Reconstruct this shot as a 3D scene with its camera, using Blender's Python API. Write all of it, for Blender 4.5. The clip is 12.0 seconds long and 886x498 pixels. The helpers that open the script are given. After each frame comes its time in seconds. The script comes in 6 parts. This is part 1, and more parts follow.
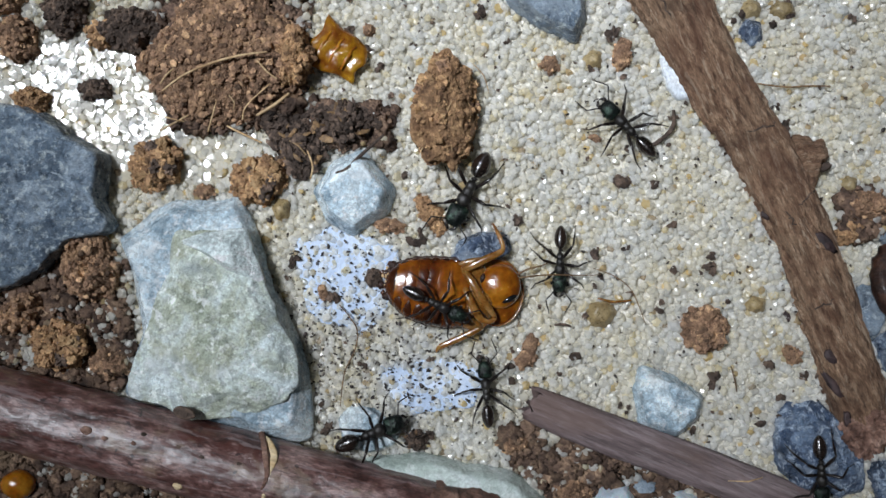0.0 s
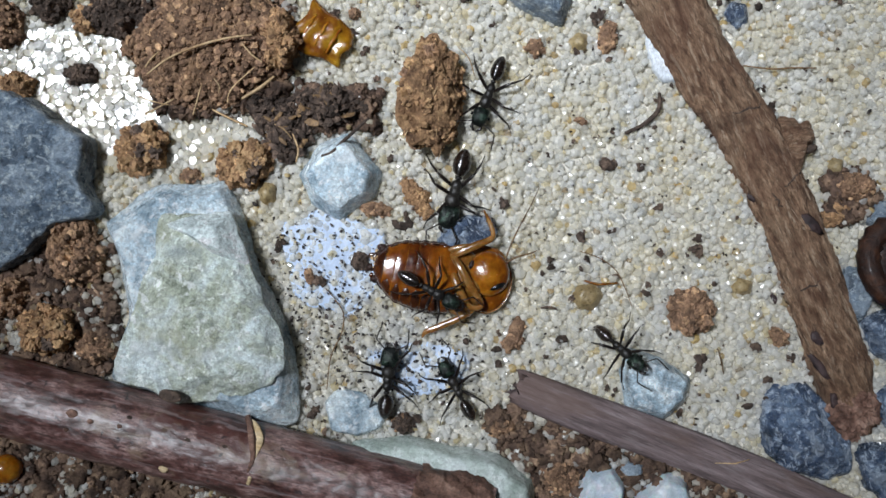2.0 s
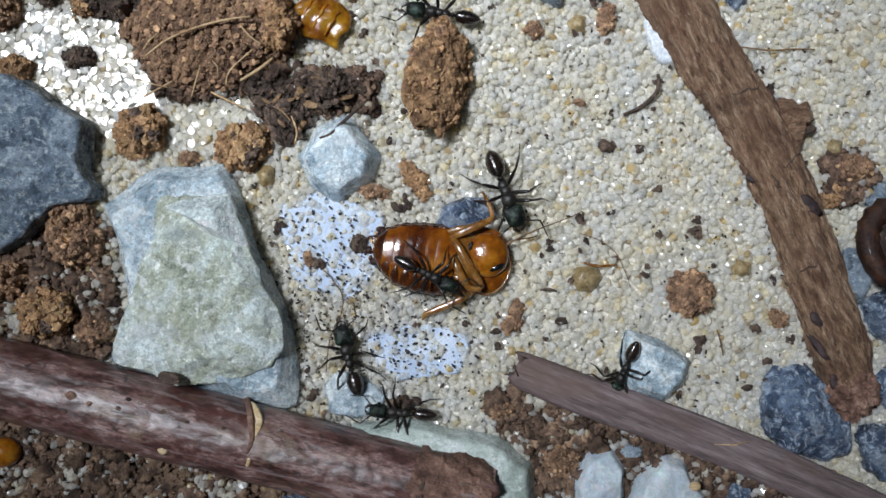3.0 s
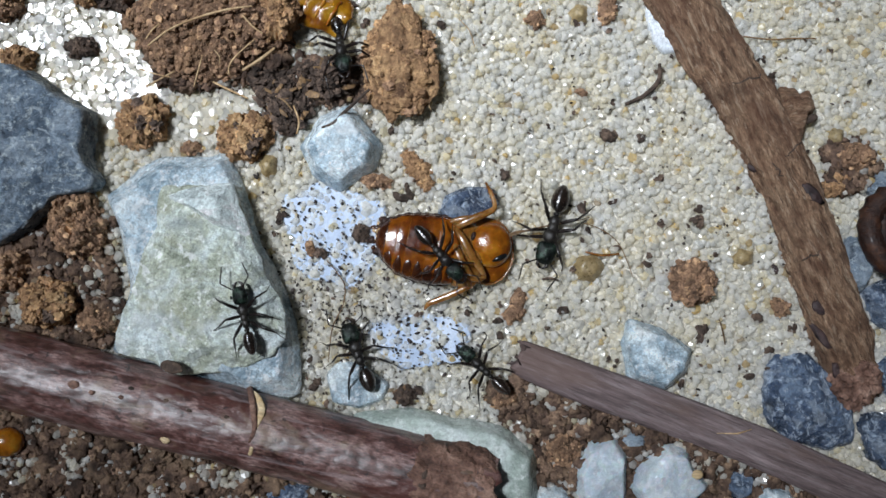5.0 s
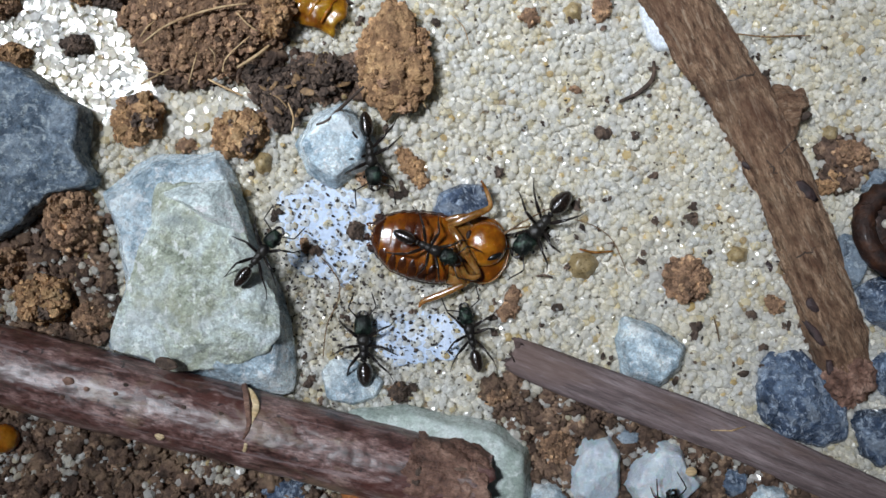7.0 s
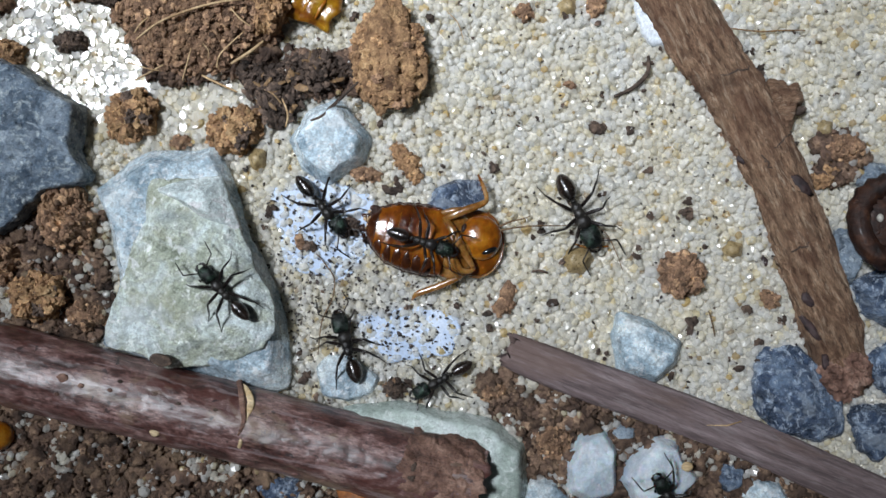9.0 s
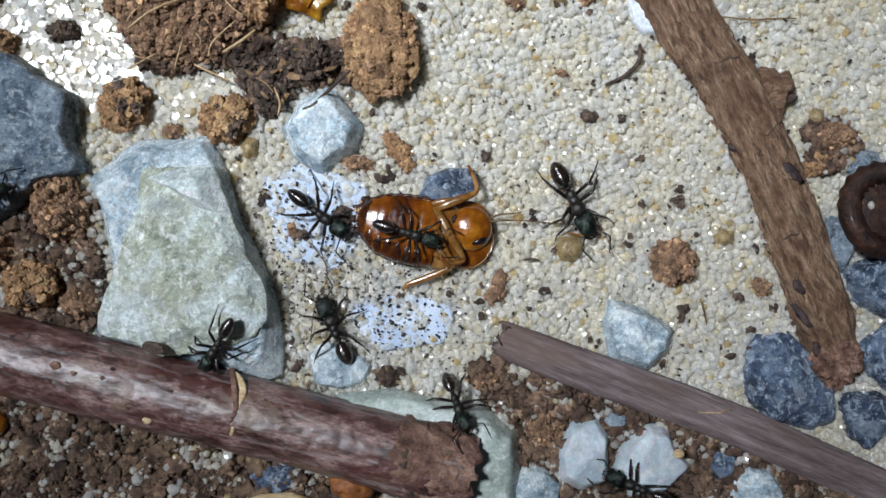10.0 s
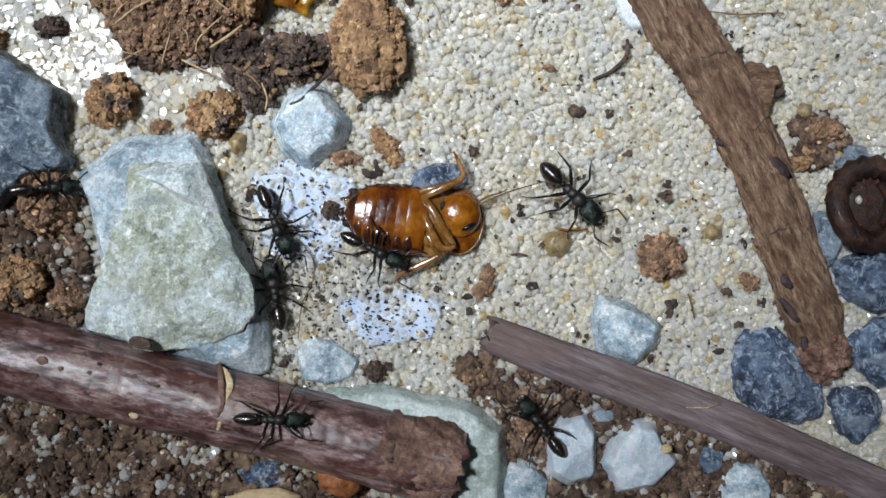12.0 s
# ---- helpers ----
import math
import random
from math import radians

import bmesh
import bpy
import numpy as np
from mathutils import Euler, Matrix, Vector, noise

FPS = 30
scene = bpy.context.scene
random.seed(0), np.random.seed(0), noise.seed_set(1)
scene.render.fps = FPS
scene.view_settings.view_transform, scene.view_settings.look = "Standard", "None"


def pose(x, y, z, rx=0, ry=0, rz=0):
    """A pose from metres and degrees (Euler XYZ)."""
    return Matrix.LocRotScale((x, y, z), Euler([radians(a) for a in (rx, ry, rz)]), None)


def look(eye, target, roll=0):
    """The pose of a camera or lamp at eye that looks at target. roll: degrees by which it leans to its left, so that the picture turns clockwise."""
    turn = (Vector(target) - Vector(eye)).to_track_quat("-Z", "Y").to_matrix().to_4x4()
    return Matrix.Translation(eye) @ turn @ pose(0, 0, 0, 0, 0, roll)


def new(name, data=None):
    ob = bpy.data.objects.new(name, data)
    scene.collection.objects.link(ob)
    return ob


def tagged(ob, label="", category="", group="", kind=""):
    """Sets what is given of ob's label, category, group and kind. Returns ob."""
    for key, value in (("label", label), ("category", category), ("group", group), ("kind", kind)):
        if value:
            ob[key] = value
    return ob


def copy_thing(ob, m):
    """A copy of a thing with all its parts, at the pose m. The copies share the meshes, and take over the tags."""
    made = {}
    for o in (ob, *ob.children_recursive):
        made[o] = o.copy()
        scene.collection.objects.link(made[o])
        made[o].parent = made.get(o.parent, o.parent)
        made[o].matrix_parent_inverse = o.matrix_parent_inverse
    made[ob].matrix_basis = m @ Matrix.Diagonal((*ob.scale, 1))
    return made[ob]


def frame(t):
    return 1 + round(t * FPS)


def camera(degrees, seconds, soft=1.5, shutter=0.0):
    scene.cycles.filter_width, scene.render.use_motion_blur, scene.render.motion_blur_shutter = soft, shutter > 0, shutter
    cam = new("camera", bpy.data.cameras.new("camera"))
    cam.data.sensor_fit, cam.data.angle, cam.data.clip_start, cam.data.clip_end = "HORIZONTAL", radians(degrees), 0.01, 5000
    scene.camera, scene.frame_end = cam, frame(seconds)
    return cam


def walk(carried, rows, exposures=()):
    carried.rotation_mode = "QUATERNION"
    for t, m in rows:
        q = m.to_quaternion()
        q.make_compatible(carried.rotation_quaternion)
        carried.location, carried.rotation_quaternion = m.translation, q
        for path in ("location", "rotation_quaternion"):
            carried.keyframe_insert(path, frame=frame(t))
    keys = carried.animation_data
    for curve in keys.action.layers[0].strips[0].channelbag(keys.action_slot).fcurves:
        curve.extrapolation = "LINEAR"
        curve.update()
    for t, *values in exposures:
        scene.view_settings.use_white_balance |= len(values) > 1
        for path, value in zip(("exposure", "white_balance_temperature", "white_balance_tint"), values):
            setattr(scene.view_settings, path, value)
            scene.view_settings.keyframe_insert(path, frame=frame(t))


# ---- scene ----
MM = 0.001
cam = camera(51.88, 12.0, soft=1.55)
walk(cam, [
    (0, pose(-0.000139, -0.000658, 0.065963, 0.5417, -0.1225, 0.0621)),
    (0.5, pose(0.000172, -0.000605, 0.065898, 0.4513, -0.1340, 0.0258)),
    (1, pose(0.000195, -0.000872, 0.065936, 0.4362, -0.1250, -0.0304)),
    (1.5, pose(0.000553, -0.001491, 0.065972, 0.5803, -0.0715, -0.0753)),
    (2, pose(0.000960, -0.001903, 0.065941, 0.5717, -0.0337, -0.1327)),
    (2.5, pose(0.001418, -0.002653, 0.065834, 0.6493, -0.0255, -0.2473)),
    (3, pose(0.000982, -0.003225, 0.065862, 0.6076, -0.0711, -0.2664)),
    (5, pose(0.000861, -0.004208, 0.065927, 0.8020, -0.0423, -0.3613)),
    (5.5, pose(0.001136, -0.004126, 0.065920, 0.8463, 0.0912, -0.3870)),
    (6, pose(0.001158, -0.004198, 0.065968, 0.6940, 0.0265, -0.3930)),
    (6.5, pose(0.001211, -0.004239, 0.066022, 0.6252, 0.0435, -0.3970)),
    (7, pose(0.001428, -0.004339, 0.066025, 0.7338, 0.1025, -0.3398)),
    (9, pose(0.001701, -0.004864, 0.065933, 0.9177, 0.0295, -0.5226)),
    (9.5, pose(0.002114, -0.005152, 0.066012, 0.7849, 0.0901, -0.5972)),
    (10, pose(0.002332, -0.005603, 0.066054, 0.8166, 0.0851, -0.5952)),
    (10.5, pose(0.002512, -0.005645, 0.066038, 0.6622, 0.1628, -0.5728)),
    (11, pose(0.002676, -0.005986, 0.066042, 0.8605, 0.1096, -0.5408)),
    (11.5, pose(0.002988, -0.005984, 0.066018, 0.7893, 0.1289, -0.5698)),
    (12, pose(0.003351, -0.006095, 0.066035, 0.9299, 0.2013, -0.6506)),
], [(0, -0.15), (2.5, -0.13), (5.5, -0.07), (9, -0.02), (12, 0.02)])

# ---- light: one bright round lamp high over the far left corner, dim room light all round ----
world = bpy.data.worlds.new("room_light")
scene.world = world
world.use_nodes = True
backdrop = world.node_tree.nodes["Background"]
backdrop.inputs["Color"].default_value = (0.80, 0.90, 1.0, 1)
backdrop.inputs["Strength"].default_value = 0.028
LAMP_AT = (-0.178, 0.092, 0.420)
lamp_data = bpy.data.lights.new("desk_lamp_light", "SPOT")
lamp_data.shadow_soft_size, lamp_data.spot_size, lamp_data.spot_blend = 0.042, radians(17.0), 1.0
lamp_data.energy, lamp_data.color = 14.8, (0.925, 0.985, 1.075)
lamp = new("desk_lamp_light", lamp_data)
lamp.matrix_world = look(LAMP_AT, (0.002, 0.019, 0))
scene.view_settings.exposure = 0.0


# ---- materials ----
def nodes_of(name):
    m = bpy.data.materials.new(name)
    m.use_nodes = True
    return m, m.node_tree.nodes, m.node_tree.links, m.node_tree.nodes["Principled BSDF"]


def ramp(nodes, stops, tight=0.62):
    r = nodes.new("ShaderNodeValToRGB")
    while len(r.color_ramp.elements) < len(stops):
        r.color_ramp.elements.new(0.5)
    for e, (at, c) in zip(r.color_ramp.elements, stops):
        e.position, e.color = 0.5 + (at - 0.5) * tight, (*c, 1)
    return r


def surface(name, stops, per_mm=1.0, fine=6.0, rough=(0.5, 0.8), bump=0.05, stretch=(1, 1, 1), vary="object", spread=0.3,
            coat=0.0, coat_rough=0.08, sss=0.0, metal=0.0, spec=0.5, transmission=0.0, grain=0.35, detail=5.0):
    """A surface with colour patches per_mm to the millimetre, a finer grain over them, and relief of bump millimetres."""
    m, nodes, links, bsdf = nodes_of(name)
    where = nodes.new("ShaderNodeTexCoord")
    mapping = nodes.new("ShaderNodeMapping")
    mapping.inputs["Scale"].default_value = [s * 1000 for s in stretch]
    links.new(where.outputs["Object"], mapping.inputs["Vector"])
    each = nodes.new("ShaderNodeNewGeometry" if vary == "island" else "ShaderNodeObjectInfo")
    rnd = each.outputs["Random Per Island" if vary == "island" else "Random"]
    if vary == "none":
        fixed = nodes.new("ShaderNodeValue")
        fixed.outputs[0].default_value = 0.37
        rnd = fixed.outputs[0]
    big, small = nodes.new("ShaderNodeTexNoise"), nodes.new("ShaderNodeTexNoise")
    for n, s in ((big, per_mm), (small, fine)):
        n.noise_dimensions = "4D"
        n.inputs["Scale"].default_value, n.inputs["Detail"].default_value, n.inputs["Roughness"].default_value = s, detail, 0.62
        links.new(mapping.outputs["Vector"], n.inputs["Vector"])
    w = nodes.new("ShaderNodeMath")
    w.operation = "MULTIPLY"
    w.inputs[1].default_value = 40
    links.new(rnd, w.inputs[0])
    links.new(w.outputs[0], big.inputs["W"])
    links.new(w.outputs[0], small.inputs["W"])
    colour = ramp(nodes, stops)
    links.new(big.outputs["Fac"], colour.inputs["Fac"])
    tone = nodes.new("ShaderNodeMapRange")
    tone.inputs["From Min"].default_value, tone.inputs["From Max"].default_value = 0.3, 0.7
    tone.inputs["To Min"].default_value, tone.inputs["To Max"].default_value = 1 - grain, 1 + grain
    links.new(small.outputs["Fac"], tone.inputs["Value"])
    own = nodes.new("ShaderNodeMapRange")
    own.inputs["To Min"].default_value, own.inputs["To Max"].default_value = 1 - spread, 1 + spread
    links.new(rnd, own.inputs["Value"])
    both = nodes.new("ShaderNodeMath")
    both.operation = "MULTIPLY"
    links.new(tone.outputs[0], both.inputs[0])
    links.new(own.outputs[0], both.inputs[1])
    mul = nodes.new("ShaderNodeVectorMath")
    mul.operation = "SCALE"
    links.new(colour.outputs["Color"], mul.inputs[0])
    links.new(both.outputs[0], mul.inputs["Scale"])
    links.new(mul.outputs[0], bsdf.inputs["Base Color"])
    rr = nodes.new("ShaderNodeMapRange")
    rr.inputs["From Min"].default_value, rr.inputs["From Max"].default_value = 0.3, 0.7
    rr.inputs["To Min"].default_value, rr.inputs["To Max"].default_value = rough
    links.new(small.outputs["Fac"], rr.inputs["Value"])
    links.new(rr.outputs[0], bsdf.inputs["Roughness"])
    if bump:
        add = nodes.new("ShaderNodeMath")
        add.operation = "ADD"
        links.new(big.outputs["Fac"], add.inputs[0])
        links.new(small.outputs["Fac"], add.inputs[1])
        b = nodes.new("ShaderNodeBump")
        b.inputs["Strength"].default_value, b.inputs["Distance"].default_value = 1.0, bump * MM
        links.new(add.outputs[0], b.inputs["Height"])
        links.new(b.outputs["Normal"], bsdf.inputs["Normal"])
    bsdf.inputs["Coat Weight"].default_value, bsdf.inputs["Coat Roughness"].default_value = coat, coat_rough
    bsdf.inputs["Subsurface Weight"].default_value, bsdf.inputs["Subsurface Scale"].default_value = sss, 0.0006
    bsdf.inputs["Metallic"].default_value, bsdf.inputs["Specular IOR Level"].default_value = metal, spec
    bsdf.inputs["Transmission Weight"].default_value = transmission
    return m


def quartz(name, rough, tone=1.0):
    """Quartz grains: most clear or milky white, some yellow, a few amber, grey or pink, cloudy within and smooth outside."""
    m, nodes, links, bsdf = nodes_of(name)
    geo = nodes.new("ShaderNodeNewGeometry")
    tints = ramp(nodes, [(0.0, (0.80, 0.81, 0.79)), (0.10, (0.94, 0.94, 0.92)), (0.28, (1.0, 0.995, 0.965)), (0.70, (1.0, 0.985, 0.935)), (0.90, (0.98, 0.945, 0.83)),
                         (0.965, (0.93, 0.85, 0.62)), (0.985, (0.84, 0.66, 0.33)), (1.0, (0.50, 0.40, 0.30))], 1.0)
    links.new(geo.outputs["Random Per Island"], tints.inputs["Fac"])

    def own(step, low, high):
        """A second chance value for each grain, between low and high."""
        k, fract, to = nodes.new("ShaderNodeMath"), nodes.new("ShaderNodeMath"), nodes.new("ShaderNodeMapRange")
        k.operation, fract.operation, k.inputs[1].default_value = "MULTIPLY", "FRACT", step
        to.inputs["To Min"].default_value, to.inputs["To Max"].default_value = low, high
        links.new(geo.outputs["Random Per Island"], k.inputs[0])
        links.new(k.outputs[0], fract.inputs[0])
        links.new(fract.outputs[0], to.inputs["Value"])
        return to.outputs[0]

    where, cloud = nodes.new("ShaderNodeTexCoord"), nodes.new("ShaderNodeTexNoise")
    cloud.inputs["Scale"].default_value, cloud.inputs["Detail"].default_value = 3000, 4
    links.new(where.outputs["Object"], cloud.inputs["Vector"])
    soft = nodes.new("ShaderNodeMapRange")
    soft.inputs["From Min"].default_value, soft.inputs["From Max"].default_value = 0.3, 0.7
    soft.inputs["To Min"].default_value, soft.inputs["To Max"].default_value = 0.92 * tone, 1.0 * tone
    links.new(cloud.outputs["Fac"], soft.inputs["Value"])
    mul = nodes.new("ShaderNodeVectorMath")
    mul.operation = "SCALE"
    grade = nodes.new("ShaderNodeMath")
    grade.operation = "MULTIPLY"
    links.new(soft.outputs[0], grade.inputs[0])
    links.new(own(53.1, 0.93, 1.06), grade.inputs[1])
    links.new(tints.outputs["Color"], mul.inputs[0])
    links.new(grade.outputs[0], mul.inputs["Scale"])
    drift, tinted = nodes.new("ShaderNodeTexNoise"), nodes.new("ShaderNodeVectorMath")
    drift.inputs["Scale"].default_value, drift.inputs["Detail"].default_value = 190, 3
    links.new(where.outputs["Object"], drift.inputs["Vector"])
    warm = ramp(nodes, [(0.36, (0.985, 0.99, 1.0)), (0.5, (0.995, 0.99, 0.975)), (0.64, (1.0, 0.98, 0.92))], 1.0)
    links.new(drift.outputs["Fac"], warm.inputs["Fac"])
    tinted.operation = "MULTIPLY"
    links.new(mul.outputs[0], tinted.inputs[0])
    links.new(warm.outputs["Color"], tinted.inputs[1])
    links.new(tinted.outputs[0], bsdf.inputs["Base Color"])
    links.new(own(17.3, *rough), bsdf.inputs["Roughness"])
    bsdf.inputs["Specular IOR Level"].default_value, bsdf.inputs["IOR"].default_value = 0.9, 1.54
    through_light, blend = nodes.new("ShaderNodeBsdfTranslucent"), nodes.new("ShaderNodeMixShader")
    links.new(tinted.outputs[0], through_light.inputs["Color"])
    blend.inputs["Fac"].default_value = 0.5
    links.new(bsdf.outputs[0], blend.inputs[1])
    links.new(through_light.outputs[0], blend.inputs[2])
    see, mixed = nodes.new("ShaderNodeBsdfTransparent"), nodes.new("ShaderNodeMixShader")
    see.inputs["Color"].default_value = (0.98, 0.975, 0.955, 1)
    links.new(own(41.9, 0.14, 0.60), mixed.inputs["Fac"])
    links.new(blend.outputs[0], mixed.inputs[1])
    links.new(see.outputs[0], mixed.inputs[2])
    links.new(mixed.outputs[0], nodes["Material Output"].inputs["Surface"])
    return m


def rock(name, stops, fleck, per_mm=0.4, flecks=0.5, rough=(0.35, 0.7), bump=0.07, cells=3.4, spread=0.1, mottle=1.0):
    """A crystalline stone: soft colour clouds, pale flecks that also paint in glints, and small crystals that each
    catch the light their own way.
    """
    m, nodes, links, bsdf = nodes_of(name)
    where, own = nodes.new("ShaderNodeTexCoord"), nodes.new("ShaderNodeObjectInfo")
    mapping = nodes.new("ShaderNodeMapping")
    mapping.inputs["Scale"].default_value = (1000, 1000, 1000)
    links.new(where.outputs["Object"], mapping.inputs["Vector"])
    shift = nodes.new("ShaderNodeVectorMath")
    shift.operation = "ADD"
    far = nodes.new("ShaderNodeVectorMath")
    far.operation = "SCALE"
    far.inputs[0].default_value = (31, 17, 23)
    links.new(own.outputs["Random"], far.inputs["Scale"])
    links.new(mapping.outputs["Vector"], shift.inputs[0])
    links.new(far.outputs[0], shift.inputs[1])

    def cloud(scale, detail, rough_=0.6, bend=0.0):
        n = nodes.new("ShaderNodeTexNoise")
        n.inputs["Scale"].default_value, n.inputs["Detail"].default_value = scale, detail
        n.inputs["Roughness"].default_value, n.inputs["Distortion"].default_value = rough_, bend
        links.new(shift.outputs[0], n.inputs["Vector"])
        return n.outputs["Fac"]

    base = ramp(nodes, stops)
    links.new(cloud(per_mm, 6, 0.65, 0.6), base.inputs["Fac"])
    mixer = nodes.new("ShaderNodeMix")
    mixer.data_type = "RGBA"
    spots = nodes.new("ShaderNodeMapRange")
    spots.inputs["From Min"].default_value, spots.inputs["From Max"].default_value = 0.53, 0.66
    spots.inputs["To Max"].default_value = flecks
    links.new(cloud(1.5, 7, 0.72, 0.4), spots.inputs["Value"])
    links.new(spots.outputs[0], mixer.inputs["Factor"])
    links.new(base.outputs["Color"], mixer.inputs[6])
    mixer.inputs[7].default_value = (*fleck, 1)
    crystal = nodes.new("ShaderNodeTexVoronoi")
    crystal.inputs["Scale"].default_value = cells
    links.new(shift.outputs[0], crystal.inputs["Vector"])
    tell = nodes.new("ShaderNodeSeparateColor")
    links.new(crystal.outputs["Color"], tell.inputs["Color"])
    tone = nodes.new("ShaderNodeMapRange")
    tone.inputs["To Min"].default_value, tone.inputs["To Max"].default_value = 1 - 0.22 * mottle, 1 + 0.22 * mottle
    links.new(tell.outputs[0], tone.inputs["Value"])
    grit = nodes.new("ShaderNodeMapRange")
    grit.inputs["From Min"].default_value, grit.inputs["From Max"].default_value = 0.3, 0.7
    grit.inputs["To Min"].default_value, grit.inputs["To Max"].default_value = 1 - 0.3 * mottle, 1 + 0.3 * mottle
    links.new(cloud(7, 4), grit.inputs["Value"])
    hue = nodes.new("ShaderNodeMapRange")
    hue.inputs["To Min"].default_value, hue.inputs["To Max"].default_value = 1 - spread, 1 + spread
    links.new(own.outputs["Random"], hue.inputs["Value"])
    k = nodes.new("ShaderNodeMath")
    k.operation = "MULTIPLY"
    links.new(tone.outputs[0], k.inputs[0])
    links.new(grit.outputs[0], k.inputs[1])
    k2 = nodes.new("ShaderNodeMath")
    k2.operation = "MULTIPLY"
    links.new(k.outputs[0], k2.inputs[0])
    links.new(hue.outputs[0], k2.inputs[1])
    mul = nodes.new("ShaderNodeVectorMath")
    mul.operation = "SCALE"
    links.new(mixer.outputs[2], mul.inputs[0])
    links.new(k2.outputs[0], mul.inputs["Scale"])
    links.new(mul.outputs[0], bsdf.inputs["Base Color"])
    gloss = nodes.new("ShaderNodeMapRange")
    gloss.inputs["To Min"].default_value, gloss.inputs["To Max"].default_value = rough
    links.new(tell.outputs[1], gloss.inputs["Value"])
    links.new(gloss.outputs[0], bsdf.inputs["Roughness"])
    k3 = nodes.new("ShaderNodeMath")
    k3.operation = "MULTIPLY_ADD"
    k3.inputs[1].default_value = 0.3
    links.new(tell.outputs[2], k3.inputs[0])
    links.new(cloud(2.2, 7, 0.68), k3.inputs[2])
    b = nodes.new("ShaderNodeBump")
    b.inputs["Strength"].default_value, b.inputs["Distance"].default_value = 1.0, bump * 4 * MM
    links.new(k3.outputs[0], b.inputs["Height"])
    links.new(b.outputs["Normal"], bsdf.inputs["Normal"])
    return m


def stain(m, colour, per_mm, low, high, amount=1.0, stretch=(1, 1, 1), bend=0.5):
    """Lays irregular patches of a second colour over a material."""
    nodes, links = m.node_tree.nodes, m.node_tree.links
    goal = nodes["Principled BSDF"].inputs["Base Color"]
    under = goal.links[0].from_socket
    where, mapping, cloud = nodes.new("ShaderNodeTexCoord"), nodes.new("ShaderNodeMapping"), nodes.new("ShaderNodeTexNoise")
    mapping.inputs["Scale"].default_value = [q * 1000 for q in stretch]
    mapping.inputs["Location"].default_value = (per_mm * 17, low * 31, high * 13)
    cloud.inputs["Scale"].default_value, cloud.inputs["Detail"].default_value = per_mm, 7
    cloud.inputs["Roughness"].default_value, cloud.inputs["Distortion"].default_value = 0.62, bend
    links.new(where.outputs["Object"], mapping.inputs["Vector"])
    links.new(mapping.outputs["Vector"], cloud.inputs["Vector"])
    spots = nodes.new("ShaderNodeMapRange")
    spots.inputs["From Min"].default_value, spots.inputs["From Max"].default_value, spots.inputs["To Max"].default_value = low, high, amount
    links.new(cloud.outputs["Fac"], spots.inputs["Value"])
    mixer = nodes.new("ShaderNodeMix")
    mixer.data_type = "RGBA"
    links.new(spots.outputs[0], mixer.inputs["Factor"])
    links.new(under, mixer.inputs[6])
    mixer.inputs[7].default_value = (*colour, 1)
    links.new(mixer.outputs[2], goal)


def combed(m, amount):
    """Fine hairs laid along a body stretch its gloss lengthwise."""
    nodes, links = m.node_tree.nodes, m.node_tree.links
    around = nodes.new("ShaderNodeTangent")
    around.direction_type, around.axis = "RADIAL", "X"
    bsdf = nodes["Principled BSDF"]
    bsdf.inputs["Anisotropic"].default_value, bsdf.inputs["Anisotropic Rotation"].default_value = amount, 0.25
    links.new(around.outputs[0], bsdf.inputs["Tangent"])


SAND = quartz("quartz_sand", (0.04, 0.38))
WET_SAND = quartz("wet_quartz_sand", (0.03, 0.12), 0.97)
UNDER = surface("fine_sand_bed", [(0.3, (0.46, 0.43, 0.37)), (0.5, (0.62, 0.59, 0.52)), (0.7, (0.78, 0.75, 0.68))], 2.5, 9, (0.7, 0.9), 0.08, spread=0)
EARTH = surface("brown_earth", [(0.25, (0.048, 0.033, 0.026)), (0.45, (0.119, 0.076, 0.056)), (0.6, (0.185, 0.120, 0.082)), (0.78, (0.371, 0.252, 0.165))],
                0.9, 6, (0.75, 0.95), 0.2, vary="island", spread=0.45, spec=0.25)
EARTH_BED = surface("packed_earth", [(0.25, (0.030, 0.020, 0.016)), (0.45, (0.072, 0.047, 0.034)), (0.6, (0.113, 0.072, 0.051)), (0.78, (0.225, 0.152, 0.100))],
                0.9, 6, (0.75, 0.95), 0.4, spread=0, spec=0.25)
CLOD = surface("crumbly_brown_earth", [(0.25, (0.100, 0.064, 0.043)), (0.45, (0.253, 0.153, 0.098)), (0.6, (0.412, 0.255, 0.154)), (0.78, (0.772, 0.495, 0.278))],
               0.7, 6, (0.75, 0.95), 0.25, vary="island", spread=0.42, spec=0.25)
OCHRE = surface("ochre_earth", [(0.25, (0.131, 0.074, 0.044)), (0.42, (0.298, 0.174, 0.094)), (0.6, (0.468, 0.284, 0.148)), (0.78, (0.802, 0.517, 0.265))],
                0.9, 6, (0.75, 0.95), 0.25, vary="island", spread=0.42, spec=0.25)
SPLINTERY = surface("pale_ochre_crumb", [(0.28, (0.230, 0.130, 0.060)), (0.5, (0.420, 0.260, 0.130)), (0.75, (0.62, 0.43, 0.24))], 1.2, 7, (0.75, 0.95), 0.15, spread=0.25, spec=0.25)
HUMUS = surface("dark_humus", [(0.25, (0.029, 0.021, 0.016)), (0.5, (0.078, 0.055, 0.043)), (0.75, (0.204, 0.140, 0.102))], 1.0, 6, (0.6, 0.9), 0.22, vary="island", spread=0.42, spec=0.35)
